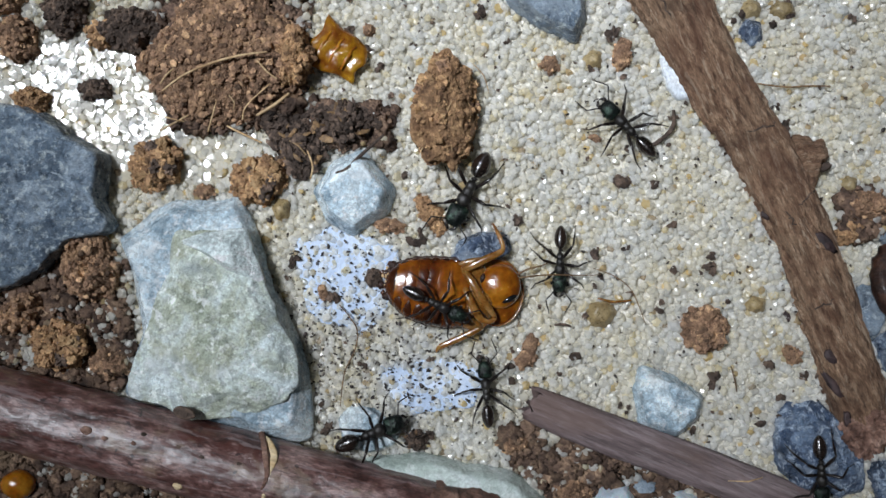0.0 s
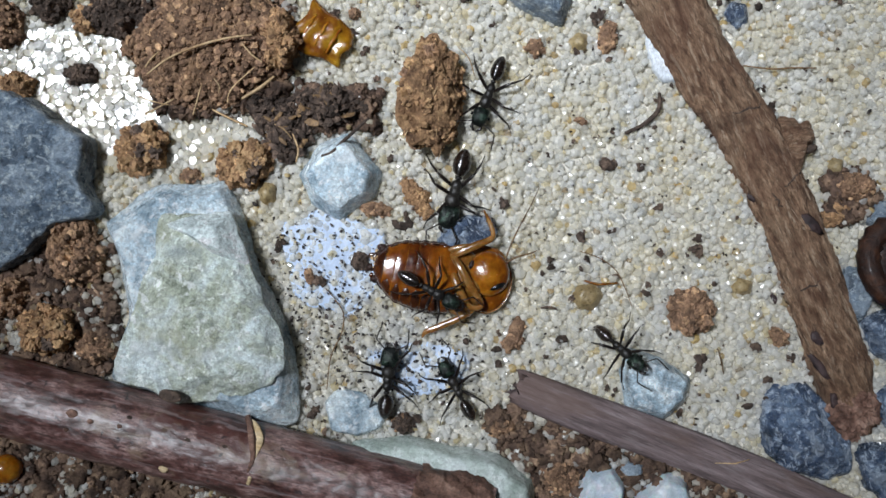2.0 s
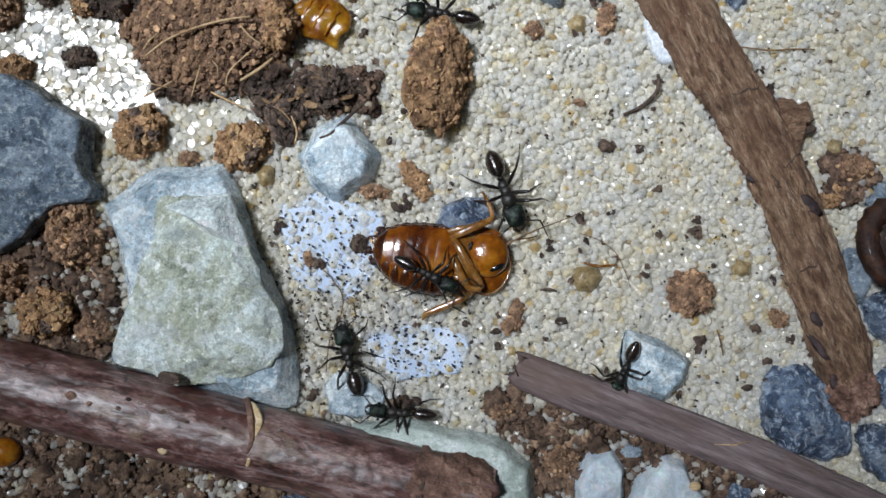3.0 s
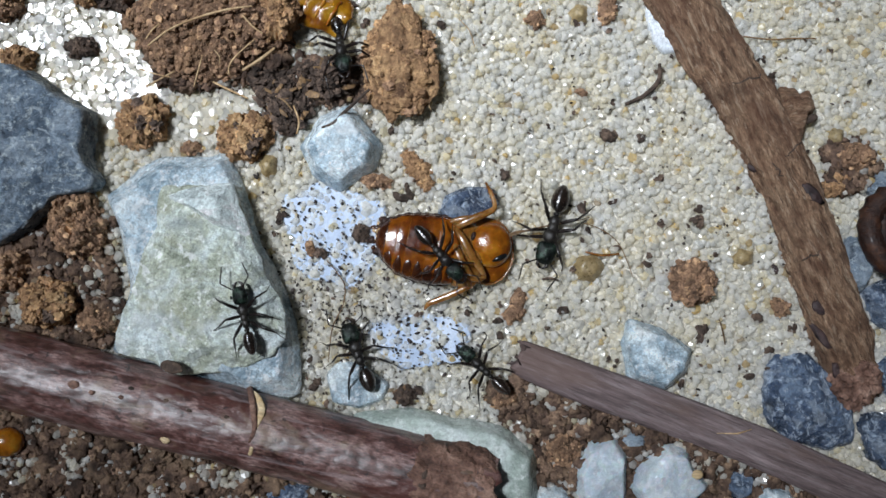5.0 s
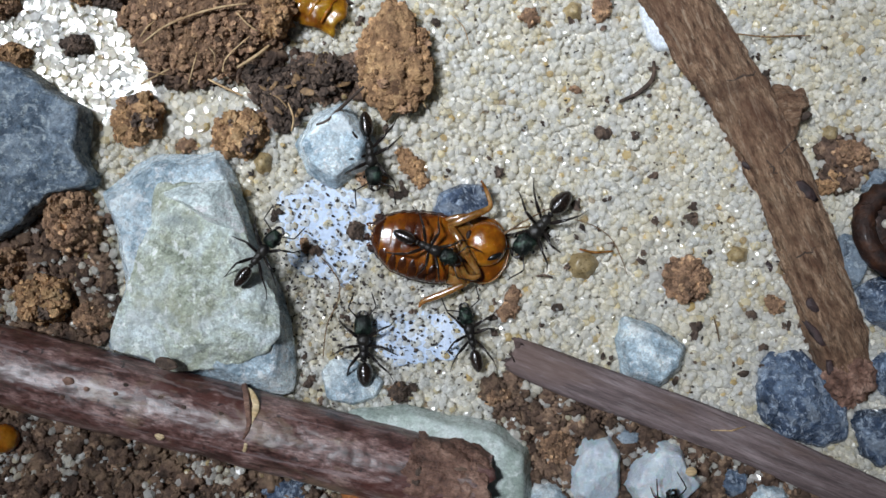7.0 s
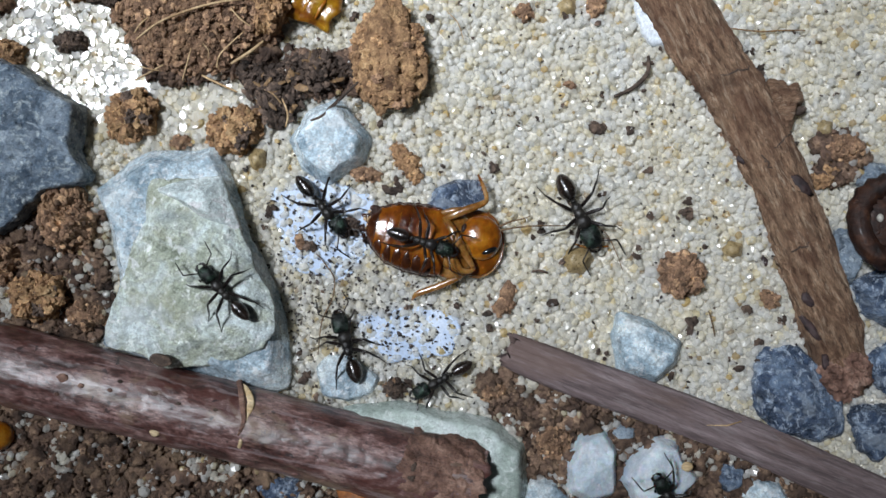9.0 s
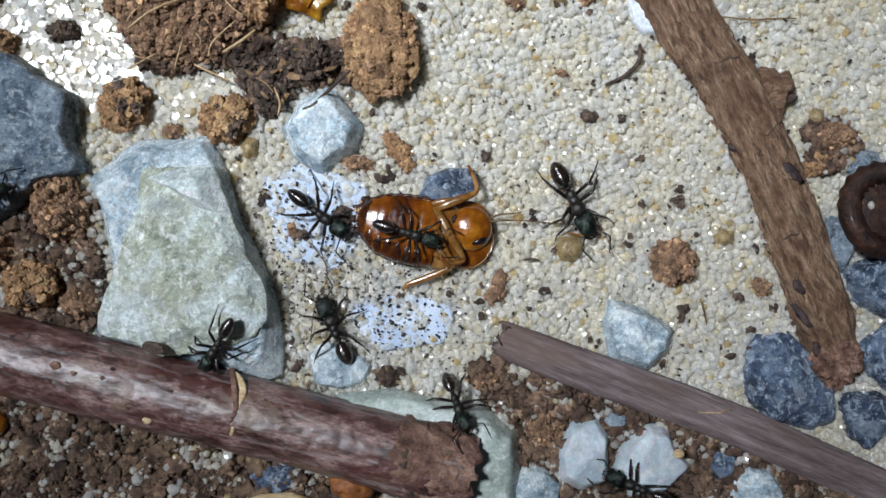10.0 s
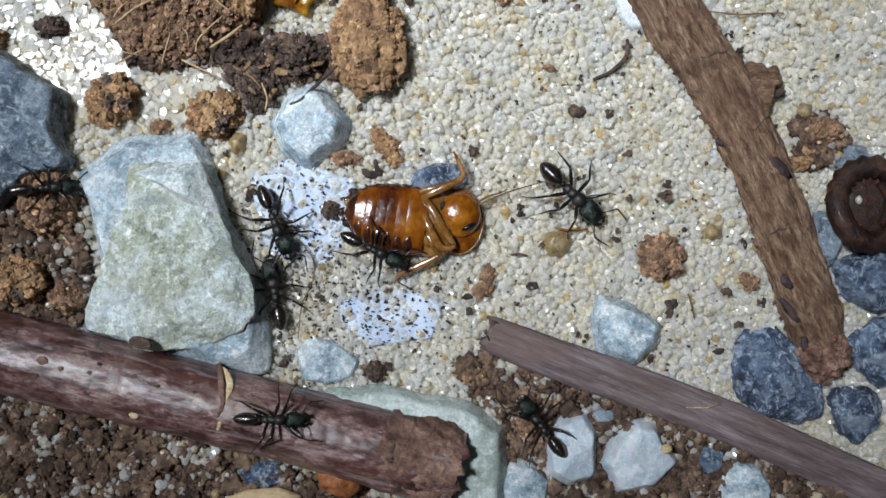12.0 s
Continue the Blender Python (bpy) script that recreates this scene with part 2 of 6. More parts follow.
BLUE_STONE = rock("blue_grey_stone", [(0.3, (0.081, 0.113, 0.155)), (0.5, (0.169, 0.228, 0.295)), (0.68, (0.329, 0.404, 0.483))], (0.812, 0.900, 0.900), 0.35, 0.75, (0.15, 0.55), 0.11)
DARK_STONE = rock("dark_blue_stone", [(0.3, (0.030, 0.047, 0.079)), (0.5, (0.066, 0.097, 0.160)), (0.68, (0.151, 0.210, 0.300))], (0.504, 0.609, 0.738), 0.5, 0.85, (0.12, 0.55), 0.10, spread=0.2)
PALE_STONE = rock("pale_blue_grey_stone", [(0.28, (0.244, 0.338, 0.406)), (0.45, (0.464, 0.584, 0.657)), (0.6, (0.671, 0.778, 0.825)), (0.74, (0.853, 0.941, 0.941))], (0.900, 0.900, 0.900), 0.42, 0.75, (0.08, 0.5), 0.08)
GREEN_STONE = rock("pale_green_stone", [(0.28, (0.281, 0.318, 0.245)), (0.44, (0.427, 0.465, 0.373)), (0.58, (0.531, 0.598, 0.551)), (0.74, (0.665, 0.752, 0.756))], (0.90, 0.94, 0.90), 0.32, 0.8, (0.10, 0.5), 0.07)
WHITE_STONE = rock("milky_white_stone", [(0.3, (0.437, 0.513, 0.570)), (0.5, (0.551, 0.617, 0.665)), (0.7, (0.684, 0.741, 0.769))], (0.88, 0.91, 0.93), 0.3, 0.5, (0.03, 0.3), 0.03, 2.4, mottle=0.3)
# whiter than the rest of its stone: lamplight on one facet, put into the colour
LIT_CHIPPED_STONE = rock("lit_whitish_chipped_stone", [(0.3, (0.552, 0.645, 0.651)), (0.5, (0.800, 0.898, 0.881)), (0.7, (0.950, 0.950, 0.950))], (0.90, 0.92, 0.92), 0.5, 0.7, (0.08, 0.45), 0.07, 3.0, mottle=0.9)
TEAL_STONE = rock("pale_teal_stone", [(0.28, (0.34, 0.41, 0.36)), (0.44, (0.43, 0.51, 0.46)), (0.58, (0.52, 0.60, 0.56)), (0.74, (0.64, 0.71, 0.69))], (0.86, 0.90, 0.88), 0.25, 0.6, (0.08, 0.4), 0.04, mottle=0.5)
TAN_STONE = surface("tan_pebble", [(0.25, (0.182, 0.125, 0.054)), (0.5, (0.308, 0.231, 0.114)), (0.75, (0.420, 0.330, 0.186))], 1.2, 5, (0.2, 0.5), 0.04, spread=0.25, transmission=0.15)
BARK = surface("red_brown_bark", [(0.30, (0.040, 0.015, 0.012)), (0.44, (0.109, 0.048, 0.041)), (0.56, (0.180, 0.098, 0.087)), (0.70, (0.314, 0.205, 0.186))],
               1.0, 8, (0.28, 0.50), 0.04, (0.40, 1, 1), spread=0, spec=0.8, grain=0.6, detail=9, coat=0.35, coat_rough=0.36)
BROKEN = surface("broken_brown_wood", [(0.25, (0.066, 0.032, 0.022)), (0.45, (0.165, 0.087, 0.062)), (0.6, (0.264, 0.152, 0.110)), (0.8, (0.418, 0.273, 0.209))],
                 0.8, 7, (0.5, 0.8), 0.15, (0.7, 1, 1), spread=0, grain=0.5, detail=8)
WOOD = surface("weathered_brown_wood", [(0.20, (0.090, 0.046, 0.028)), (0.43, (0.230, 0.134, 0.083)), (0.58, (0.350, 0.220, 0.138)), (0.85, (0.600, 0.420, 0.285))],
               2.4, 16, (0.6, 0.85), 0.35, (0.25, 1, 1), spread=0, spec=0.3, grain=0.6, detail=8)
PEELED = surface("dark_inner_bark", [(0.3, (0.020, 0.012, 0.013)), (0.7, (0.062, 0.036, 0.034))], 1.5, 8, (0.45, 0.7), 0.05, spread=0.2)
GREY_WOOD = surface("grey_brown_wood", [(0.25, (0.101, 0.075, 0.073)), (0.45, (0.154, 0.114, 0.113)), (0.6, (0.208, 0.159, 0.158)), (0.8, (0.304, 0.242, 0.242))],
                    1.6, 14, (0.55, 0.8), 0.10, (0.09, 1, 1), spread=0, spec=0.35, grain=0.4, detail=9)
SPLINT = surface("bare_pale_wood", [(0.3, (0.484, 0.334, 0.167)), (0.7, (0.704, 0.563, 0.352))], 1.5, 7, (0.5, 0.8), 0.03, (0.2, 1, 1))
STRAW = surface("dry_straw", [(0.3, (0.34, 0.21, 0.10)), (0.7, (0.56, 0.40, 0.22))], 2, 8, (0.5, 0.8), 0.02, spread=0.25)
ROOT = surface("thin_brown_root", [(0.3, (0.091, 0.049, 0.021)), (0.7, (0.231, 0.140, 0.063))], 2, 8, (0.5, 0.8), 0.02, spread=0.3)
BLACK = surface("black_frass", [(0.3, (0.012, 0.010, 0.010)), (0.7, (0.06, 0.045, 0.04))], 3, 9, (0.5, 0.8), 0.02, vary="island", spread=0.5)
PLASTER = surface("pale_blue_plaster", [(0.3, (0.40, 0.50, 0.66)), (0.55, (0.50, 0.60, 0.76)), (0.75, (0.62, 0.70, 0.82))], 0.6, 6, (0.45, 0.7), 0.05, spread=0, grain=0.15)
PAPER = surface("white_paper", [(0.3, (0.72, 0.79, 0.86)), (0.7, (0.84, 0.88, 0.92))], 0.8, 5, (0.5, 0.7), 0.02)
AMBER = surface("amber_chitin", [(0.30, (0.047, 0.009, 0.001)), (0.42, (0.112, 0.027, 0.003)), (0.55, (0.200, 0.057, 0.003)), (0.75, (0.297, 0.109, 0.008))],
                0.35, 2.5, (0.12, 0.24), 0.03, spread=0, vary="none", coat=0.7, sss=0.2, grain=0.3, detail=5)
HONEY = surface("honey_amber_chitin", [(0.28, (0.143, 0.039, 0.003)), (0.45, (0.237, 0.076, 0.004)), (0.6, (0.319, 0.122, 0.008)), (0.8, (0.407, 0.195, 0.021))],
                0.5, 3, (0.12, 0.28), 0.05, spread=0.05, coat=0.6, coat_rough=0.12, sss=0.2, grain=0.25, detail=3)
PALE_AMBER = surface("pale_amber_chitin", [(0.28, (0.128, 0.048, 0.006)), (0.5, (0.204, 0.090, 0.018)), (0.75, (0.289, 0.156, 0.056))],
                     0.9, 4, (0.15, 0.3), 0.02, spread=0.15, coat=0.7, sss=0.2, grain=0.35, detail=4)
DEEP_AMBER = surface("dark_amber_chitin", [(0.3, (0.018, 0.005, 0.002)), (0.55, (0.050, 0.013, 0.003)), (0.8, (0.12, 0.034, 0.005))],
                     0.6, 4, (0.15, 0.3), 0.012, spread=0.2, coat=0.7, grain=0.2)
GOLD = surface("golden_wing_case", [(0.28, (0.191, 0.054, 0.004)), (0.5, (0.370, 0.166, 0.008)), (0.75, (0.484, 0.287, 0.025))], 0.5, 4, (0.12, 0.3), 0.05, spread=0.05, coat=0.8, grain=0.15, transmission=0.25)
UMBER = surface("dark_brown_shell", [(0.28, (0.009, 0.004, 0.003)), (0.5, (0.026, 0.010, 0.006)), (0.75, (0.070, 0.028, 0.014))], 1.2, 6, (0.40, 0.60), 0.12, spread=0, spec=0.35, coat=0.08, coat_rough=0.2)
ANT_HEAD = surface("dark_green_ant_cuticle", [(0.3, (0.003, 0.004, 0.004)), (0.5, (0.008, 0.012, 0.010)), (0.62, (0.024, 0.045, 0.031)), (0.8, (0.040, 0.072, 0.056))], 1.8, 10, (0.22, 0.42), 0.07, spread=0.3, metal=0.45)
ANT_BODY = surface("brown_black_ant_cuticle", [(0.3, (0.006, 0.005, 0.005)), (0.55, (0.014, 0.012, 0.010)), (0.75, (0.030, 0.028, 0.024))], 2.5, 14, (0.32, 0.5), 0.03, spread=0.25, metal=0.1)
ANT_GASTER = surface("glossy_brown_black_ant_cuticle", [(0.3, (0.005, 0.004, 0.003)), (0.7, (0.018, 0.010, 0.007))], 1.5, 12, (0.20, 0.30), 0.012, spread=0.2, spec=1.0, coat=0.3)
combed(ANT_GASTER, 0.85)
ANT_LEG = surface("black_brown_ant_leg", [(0.3, (0.005, 0.004, 0.004)), (0.7, (0.017, 0.011, 0.009))], 2, 9, (0.22, 0.38), 0.006, spread=0.2)
ANT_EYE = surface("black_ant_eye", [(0.3, (0.004, 0.004, 0.004)), (0.7, (0.01, 0.01, 0.01))], 4, 12, (0.1, 0.2), 0)
SPINE = surface("pale_leg_spine", [(0.3, (0.360, 0.300, 0.210)), (0.7, (0.450, 0.408, 0.330))], 2, 8, (0.4, 0.6), 0)
LEAF = surface("dry_orange_leaf", [(0.28, (0.10, 0.030, 0.010)), (0.5, (0.32, 0.11, 0.03)), (0.75, (0.48, 0.2, 0.06))], 0.8, 5, (0.5, 0.75), 0.06)
stain(BARK, (0.085, 0.022, 0.016), 0.30, 0.54, 0.60, 0.8, (0.7, 1, 1))
stain(BARK, (0.24, 0.17, 0.11), 0.45, 0.57, 0.66, 0.6, (0.5, 1, 1))
# thin pale mauve streaks: the bark's lengthwise sheen, painted as colour
stain(BARK, (0.36, 0.29, 0.29), 2.0, 0.57, 0.62, 0.45, (0.10, 1, 1), 0.3)
stain(BARK, (0.035, 0.020, 0.018), 2.6, 0.58, 0.63, 0.6, (0.14, 1, 1), 0.3)
stain(BARK, (0.022, 0.016, 0.018), 1.5, 0.61, 0.65, 0.8)
stain(WOOD, (0.36, 0.255, 0.165), 0.22, 0.50, 0.66, 0.55, (0.6, 1, 1))
stain(WOOD, (0.070, 0.040, 0.028), 3.0, 0.58, 0.64, 0.7, (0.15, 1, 1), 0.6)
stain(WOOD, (0.55, 0.42, 0.30), 3.6, 0.57, 0.63, 0.7, (0.15, 1, 1), 0.6)
stain(WOOD, (0.150, 0.072, 0.045), 0.16, 0.50, 0.62, 0.6)
stain(WOOD, (0.070, 0.040, 0.028), 0.30, 0.55, 0.65, 0.55)
stain(GREY_WOOD, (0.34, 0.30, 0.30), 4.5, 0.55, 0.64, 0.3, (0.10, 1, 1), 0.2)
stain(GREY_WOOD, (0.08, 0.06, 0.06), 4.5, 0.60, 0.64, 0.6, (0.06, 1, 1), 0.2)
stain(GREY_WOOD, (0.15, 0.095, 0.075), 0.25, 0.52, 0.64, 0.6, (0.4, 1, 1))
stain(GREEN_STONE, (0.44, 0.43, 0.28), 0.28, 0.53, 0.65, 0.4)
stain(GREEN_STONE, (0.84, 0.89, 0.90), 0.30, 0.54, 0.66, 0.6)
stain(GREEN_STONE, (0.25, 0.29, 0.30), 0.34, 0.55, 0.65, 0.5)
stain(GREEN_STONE, (0.92, 0.95, 0.94), 1.2, 0.60, 0.64, 0.65)
stain(GREEN_STONE, (0.20, 0.23, 0.22), 1.5, 0.62, 0.66, 0.5)
stain(PALE_STONE, (0.93, 0.96, 0.97), 1.3, 0.60, 0.64, 0.6)
stain(PALE_STONE, (0.24, 0.32, 0.38), 0.35, 0.55, 0.63, 0.45)
stain(PALE_STONE, (0.82, 0.86, 0.87), 0.5, 0.57, 0.64, 0.6)
stain(BLUE_STONE, (0.34, 0.41, 0.48), 0.25, 0.55, 0.62, 0.6)
stain(BLUE_STONE, (0.05, 0.075, 0.11), 0.5, 0.58, 0.66, 0.6)
stain(DARK_STONE, (0.30, 0.35, 0.41), 0.55, 0.58, 0.63, 0.6)
stain(DARK_STONE, (0.48, 0.55, 0.64), 1.3, 0.57, 0.61, 0.75, (1, 0.5, 1), 2.5)
stain(BLUE_STONE, (0.50, 0.58, 0.64), 1.2, 0.58, 0.63, 0.7, (0.6, 1, 1), 2.5)
stain(WHITE_STONE, (0.24, 0.29, 0.37), 0.20, 0.52, 0.68, 0.7)
for glassy in (WHITE_STONE,):
    glassy.node_tree.nodes["Principled BSDF"].inputs["Subsurface Weight"].default_value = 0.25
    glassy.node_tree.nodes["Principled BSDF"].inputs["Subsurface Scale"].default_value = 0.0006
stain(GOLD, (0.16, 0.035, 0.006), 0.45, 0.50, 0.62, 0.75)
stain(OCHRE, (0.16, 0.085, 0.045), 0.5, 0.54, 0.64, 0.6)
stain(OCHRE, (0.60, 0.40, 0.21), 1.1, 0.60, 0.68, 0.6)
stain(CLOD, (0.36, 0.22, 0.12), 0.4, 0.56, 0.66, 0.5)
stain(EARTH_BED, (0.34, 0.24, 0.15), 0.4, 0.56, 0.66, 0.5)
stain(EARTH, (0.36, 0.25, 0.16), 0.25, 0.54, 0.66, 0.5)



# ---- mesh tools, all in millimetres ----
supports, stick_supports = [], []


def mesh_of(name, geo, material, smooth=True):
    verts, faces = geo
    me = bpy.data.meshes.new(name)
    me.from_pydata([(x * MM, y * MM, z * MM) for x, y, z in verts], [], faces)
    me.validate()
    me.materials.append(material)
    if smooth:
        me.shade_smooth()
    return me


def at(x, y, z=0, rx=0, ry=0, rz=0):
    return pose(x * MM, y * MM, z * MM, rx, ry, rz)


def thing(name, m, label, category, group=""):
    ob = tagged(new(name), label, category, group)
    ob.empty_display_size = 0.001
    ob.matrix_basis = m
    return ob


def part(name, geo, material, parent, label="", m=None, smooth=True):
    ob = new(name, mesh_of(name, geo, material, smooth))
    ob.parent = parent
    if m is not None:
        ob.matrix_basis = m
    return tagged(ob, label)


def solo(name, geo, material, m, label, category, group="", smooth=True, kind="", bears=True):
    ob = tagged(new(name, mesh_of(name, geo, material, smooth)), label, category, group, kind)
    ob.matrix_basis = m
    if bears:
        supports.append((m, geo))
    return ob


def join(*geos):
    verts, faces = [], []
    for v, f in geos:
        n = len(verts)
        verts.extend(v)
        faces.extend([tuple(i + n for i in q) for q in f])
    return verts, faces


BALLS = {}


def ball(level):
    if level not in BALLS:
        bm = bmesh.new()
        bmesh.ops.create_icosphere(bm, subdivisions=level, radius=1)
        BALLS[level] = ([v.co.copy() for v in bm.verts], [tuple(v.index for v in f.verts) for f in bm.faces])
        bm.free()
    return BALLS[level]


def lump(c, r, amp=0.0, freq=1.0, level=3, seed=0, m=None):
    """An ellipsoid with half-axes r about c, its surface thrown up by noise."""
    base, faces = ball(level)
    verts = []
    for p in base:
        k = 1.0
        if amp:
            q = p * freq + Vector((seed * 7.3, seed * 3.1, -seed * 5.7))
            k += amp * (noise.fractal(q, 0.9, 2.1, 4) + 0.6 * (0.5 - noise.voronoi(q * 2.2)[0][0]))
        v = Vector((p.x * r[0] * k, p.y * r[1] * k, p.z * r[2] * k))
        if m is not None:
            v = m @ v
        verts.append((v.x + c[0], v.y + c[1], v.z + c[2]))
    return verts, faces


def tube(points, radii, sides=7, flat=1.0):
    """A round rod through the points, closed at both ends."""
    pts = [Vector(p) for p in points]
    verts, faces = [], []
    for i, p in enumerate(pts):
        way = (pts[min(i + 1, len(pts) - 1)] - pts[max(i - 1, 0)]).normalized()
        side = way.cross(Vector((0, 0, 1)))
        side = side.normalized() if side.length > 1e-4 else Vector((0, 1, 0))
        up = side.cross(way)
        for k in range(sides):
            a = 2 * math.pi * k / sides
            v = p + radii[i] * (math.cos(a) * side + flat * math.sin(a) * up)
            verts.append(tuple(v))
    for i in range(len(pts) - 1):
        for k in range(sides):
            n = (k + 1) % sides
            faces.append((i * sides + k, i * sides + n, (i + 1) * sides + n, (i + 1) * sides + k))
    faces.append(tuple(range(sides))[::-1])
    faces.append(tuple((len(pts) - 1) * sides + k for k in range(sides)))
    return verts, faces


def smooth_line(points, steps=6):
    """A Catmull-Rom line through the points."""
    p = [Vector(q) for q in points]
    out = []
    for i in range(len(p) - 1):
        a, b, c, d = p[max(i - 1, 0)], p[i], p[i + 1], p[min(i + 2, len(p) - 1)]
        for s in range(steps):
            t = s / steps
            out.append(0.5 * (2 * b + (c - a) * t + (2 * a - 5 * b + 4 * c - d) * t * t + (3 * b - a - 3 * c + d) * t ** 3))
    return out + [p[-1]]


def inside(pts, x, y):
    hit = False
    for (x0, y0), (x1, y1) in zip(pts, pts[1:] + pts[:1]):
        if (y0 > y) != (y1 > y) and x < (x1 - x0) * (y - y0) / (y1 - y0) + x0:
            hit = not hit
    return hit


def centre(pts):
    return sum(p[0] for p in pts) / len(pts), sum(p[1] for p in pts) / len(pts)


def heap(pts, h, seed=1, crumbly=False, rings=14, segs=72, facets=5, slopes=(0.05, 0.4), wall=2.2, ragged=0.05, relief=0.12, freq=0.5, sink=1.0, planes=()):
    """A stone or clod over a rounded-off outline: cut by slanting faces (a stone) or domed and lumpy (a clod). Origin at its middle on the ground."""
    cx, cy = centre(pts)
    rel = [(x - cx, y - cy) for x, y in pts]
    rng = random.Random(seed)
    off = Vector((seed * 11.7, seed * 4.3, seed * 2.9))
    cuts = [(math.radians(a), s, k) for a, s, k in planes] or [
        (2 * math.pi * (i + rng.random() * 0.8) / facets, rng.uniform(*slopes), rng.uniform(0.86, 1.15)) for i in range(facets)]
    reach = []
    for k in range(segs):
        a = 2 * math.pi * k / segs
        dx, dy = math.cos(a), math.sin(a)
        best = 0.1
        for (x0, y0), (x1, y1) in zip(rel, rel[1:] + rel[:1]):
            ex, ey = x1 - x0, y1 - y0
            den = dx * ey - dy * ex
            if abs(den) > 1e-9:
                d, u = (x0 * ey - y0 * ex) / den, (x0 * dy - y0 * dx) / den
                if d > 0 and -1e-6 <= u <= 1 + 1e-6:
                    best = max(best, d)
        reach.append(best)
    size = sum(reach) / segs
    reach = [(reach[k - 1] + 3 * reach[k] + reach[(k + 1) % segs]) / 5 * (1 + ragged * noise.fractal(
        Vector((math.cos(2 * math.pi * k / segs), math.sin(2 * math.pi * k / segs), 0)) * 2.2 + off, 0.8, 2.2, 5)) for k in range(segs)]
    verts, faces = [(0.0, 0.0, 0.0)], []

    def top(x, y, rho):
        p = Vector((x, y, 0)) + off
        if crumbly:
            z = h * (1 - rho ** 2.6) ** 0.6
            z += relief * h * 1.6 * noise.fractal(p * freq, 0.8, 2.1, 6) + relief * h * 1.5 * (0.45 - noise.voronoi(p * freq * 2.1)[0][0])
            z += relief * h * 0.6 * (0.45 - noise.voronoi(p * freq * 5.3)[0][0])
            return z
        z = min(h * k - s * (x * math.cos(a) + y * math.sin(a)) for a, s, k in cuts)
        z = min(z, 0.12 * h + (1 - rho) * size * wall)
        return z + relief * (noise.fractal(p * freq, 0.8, 2.2, 5) + 0.5 * noise.fractal(p * freq * 4, 0.8, 2.2, 3))

    for i in range(1, rings + 1):
        rho = (i / rings) ** 0.75
        for k in range(segs):
            a = 2 * math.pi * k / segs
            x, y = reach[k] * rho * math.cos(a), reach[k] * rho * math.sin(a)
            verts.append((x, y, top(x, y, rho)))
    for k in range(segs):
        a = 2 * math.pi * k / segs
        verts.append((reach[k] * 0.97 * math.cos(a), reach[k] * 0.97 * math.sin(a), -sink))
    verts[0] = (0.0, 0.0, top(0, 0, 0))
    for k in range(segs):
        faces.append((0, 1 + k, 1 + (k + 1) % segs))
    for i in range(rings):
        for k in range(segs):
            a, b = 1 + i * segs + k, 1 + i * segs + (k + 1) % segs
            faces.append((a, a + segs, b + segs, b))
    faces.append(tuple(1 + rings * segs + k for k in range(segs))[::-1])
    return verts, faces


def stone(name, pts, h, material, label, category="stone", group="stones", **how):
    x, y = centre(pts)
    return solo(name, heap(pts, h, **how), material, at(x, y), label, category, group, smooth=True)


def crumbled(geo, seed, dense=22.0, most=0.26):
    """Strews loose crumbs over the upper side of a clod and makes them part of it."""
    rng = random.Random(seed)
    verts, faces = geo
    bits = [geo]
    for f in faces:
        if len(f) == 4:
            a, b, c = Vector(verts[f[0]]), Vector(verts[f[1]]), Vector(verts[f[2]])
            n = (b - a).cross(c - a)
            if n.z > 0.1 * n.length and rng.random() < n.length * dense:
                r = 0.035 + most * rng.random() ** 6
                q = a.lerp(c, rng.random())
                bits.append(lump((q.x, q.y, q.z + r * 0.2), (r * rng.uniform(0.7, 1.4), r, r * rng.uniform(0.6, 1)), 0.5, 1.6, 1 if r < 0.09 else 2, rng.random() * 90,
                                 Matrix.Rotation(rng.uniform(0, 6.3), 3, "Z")))
    return join(*bits)


def clod(name, pts, h, material, label, category="clod", group="earth clods", **how):
    how.setdefault("relief", 0.16)
    how.setdefault("freq", 0.6)
    how.setdefault("ragged", 0.16)
    x, y = centre(pts)
    return solo(name, crumbled(heap(pts, h, crumbly=True, **how), how.get("seed", 1), most=min(0.26, 0.10 + 0.08 * h)), material, at(x, y), label, category, group, smooth=False)


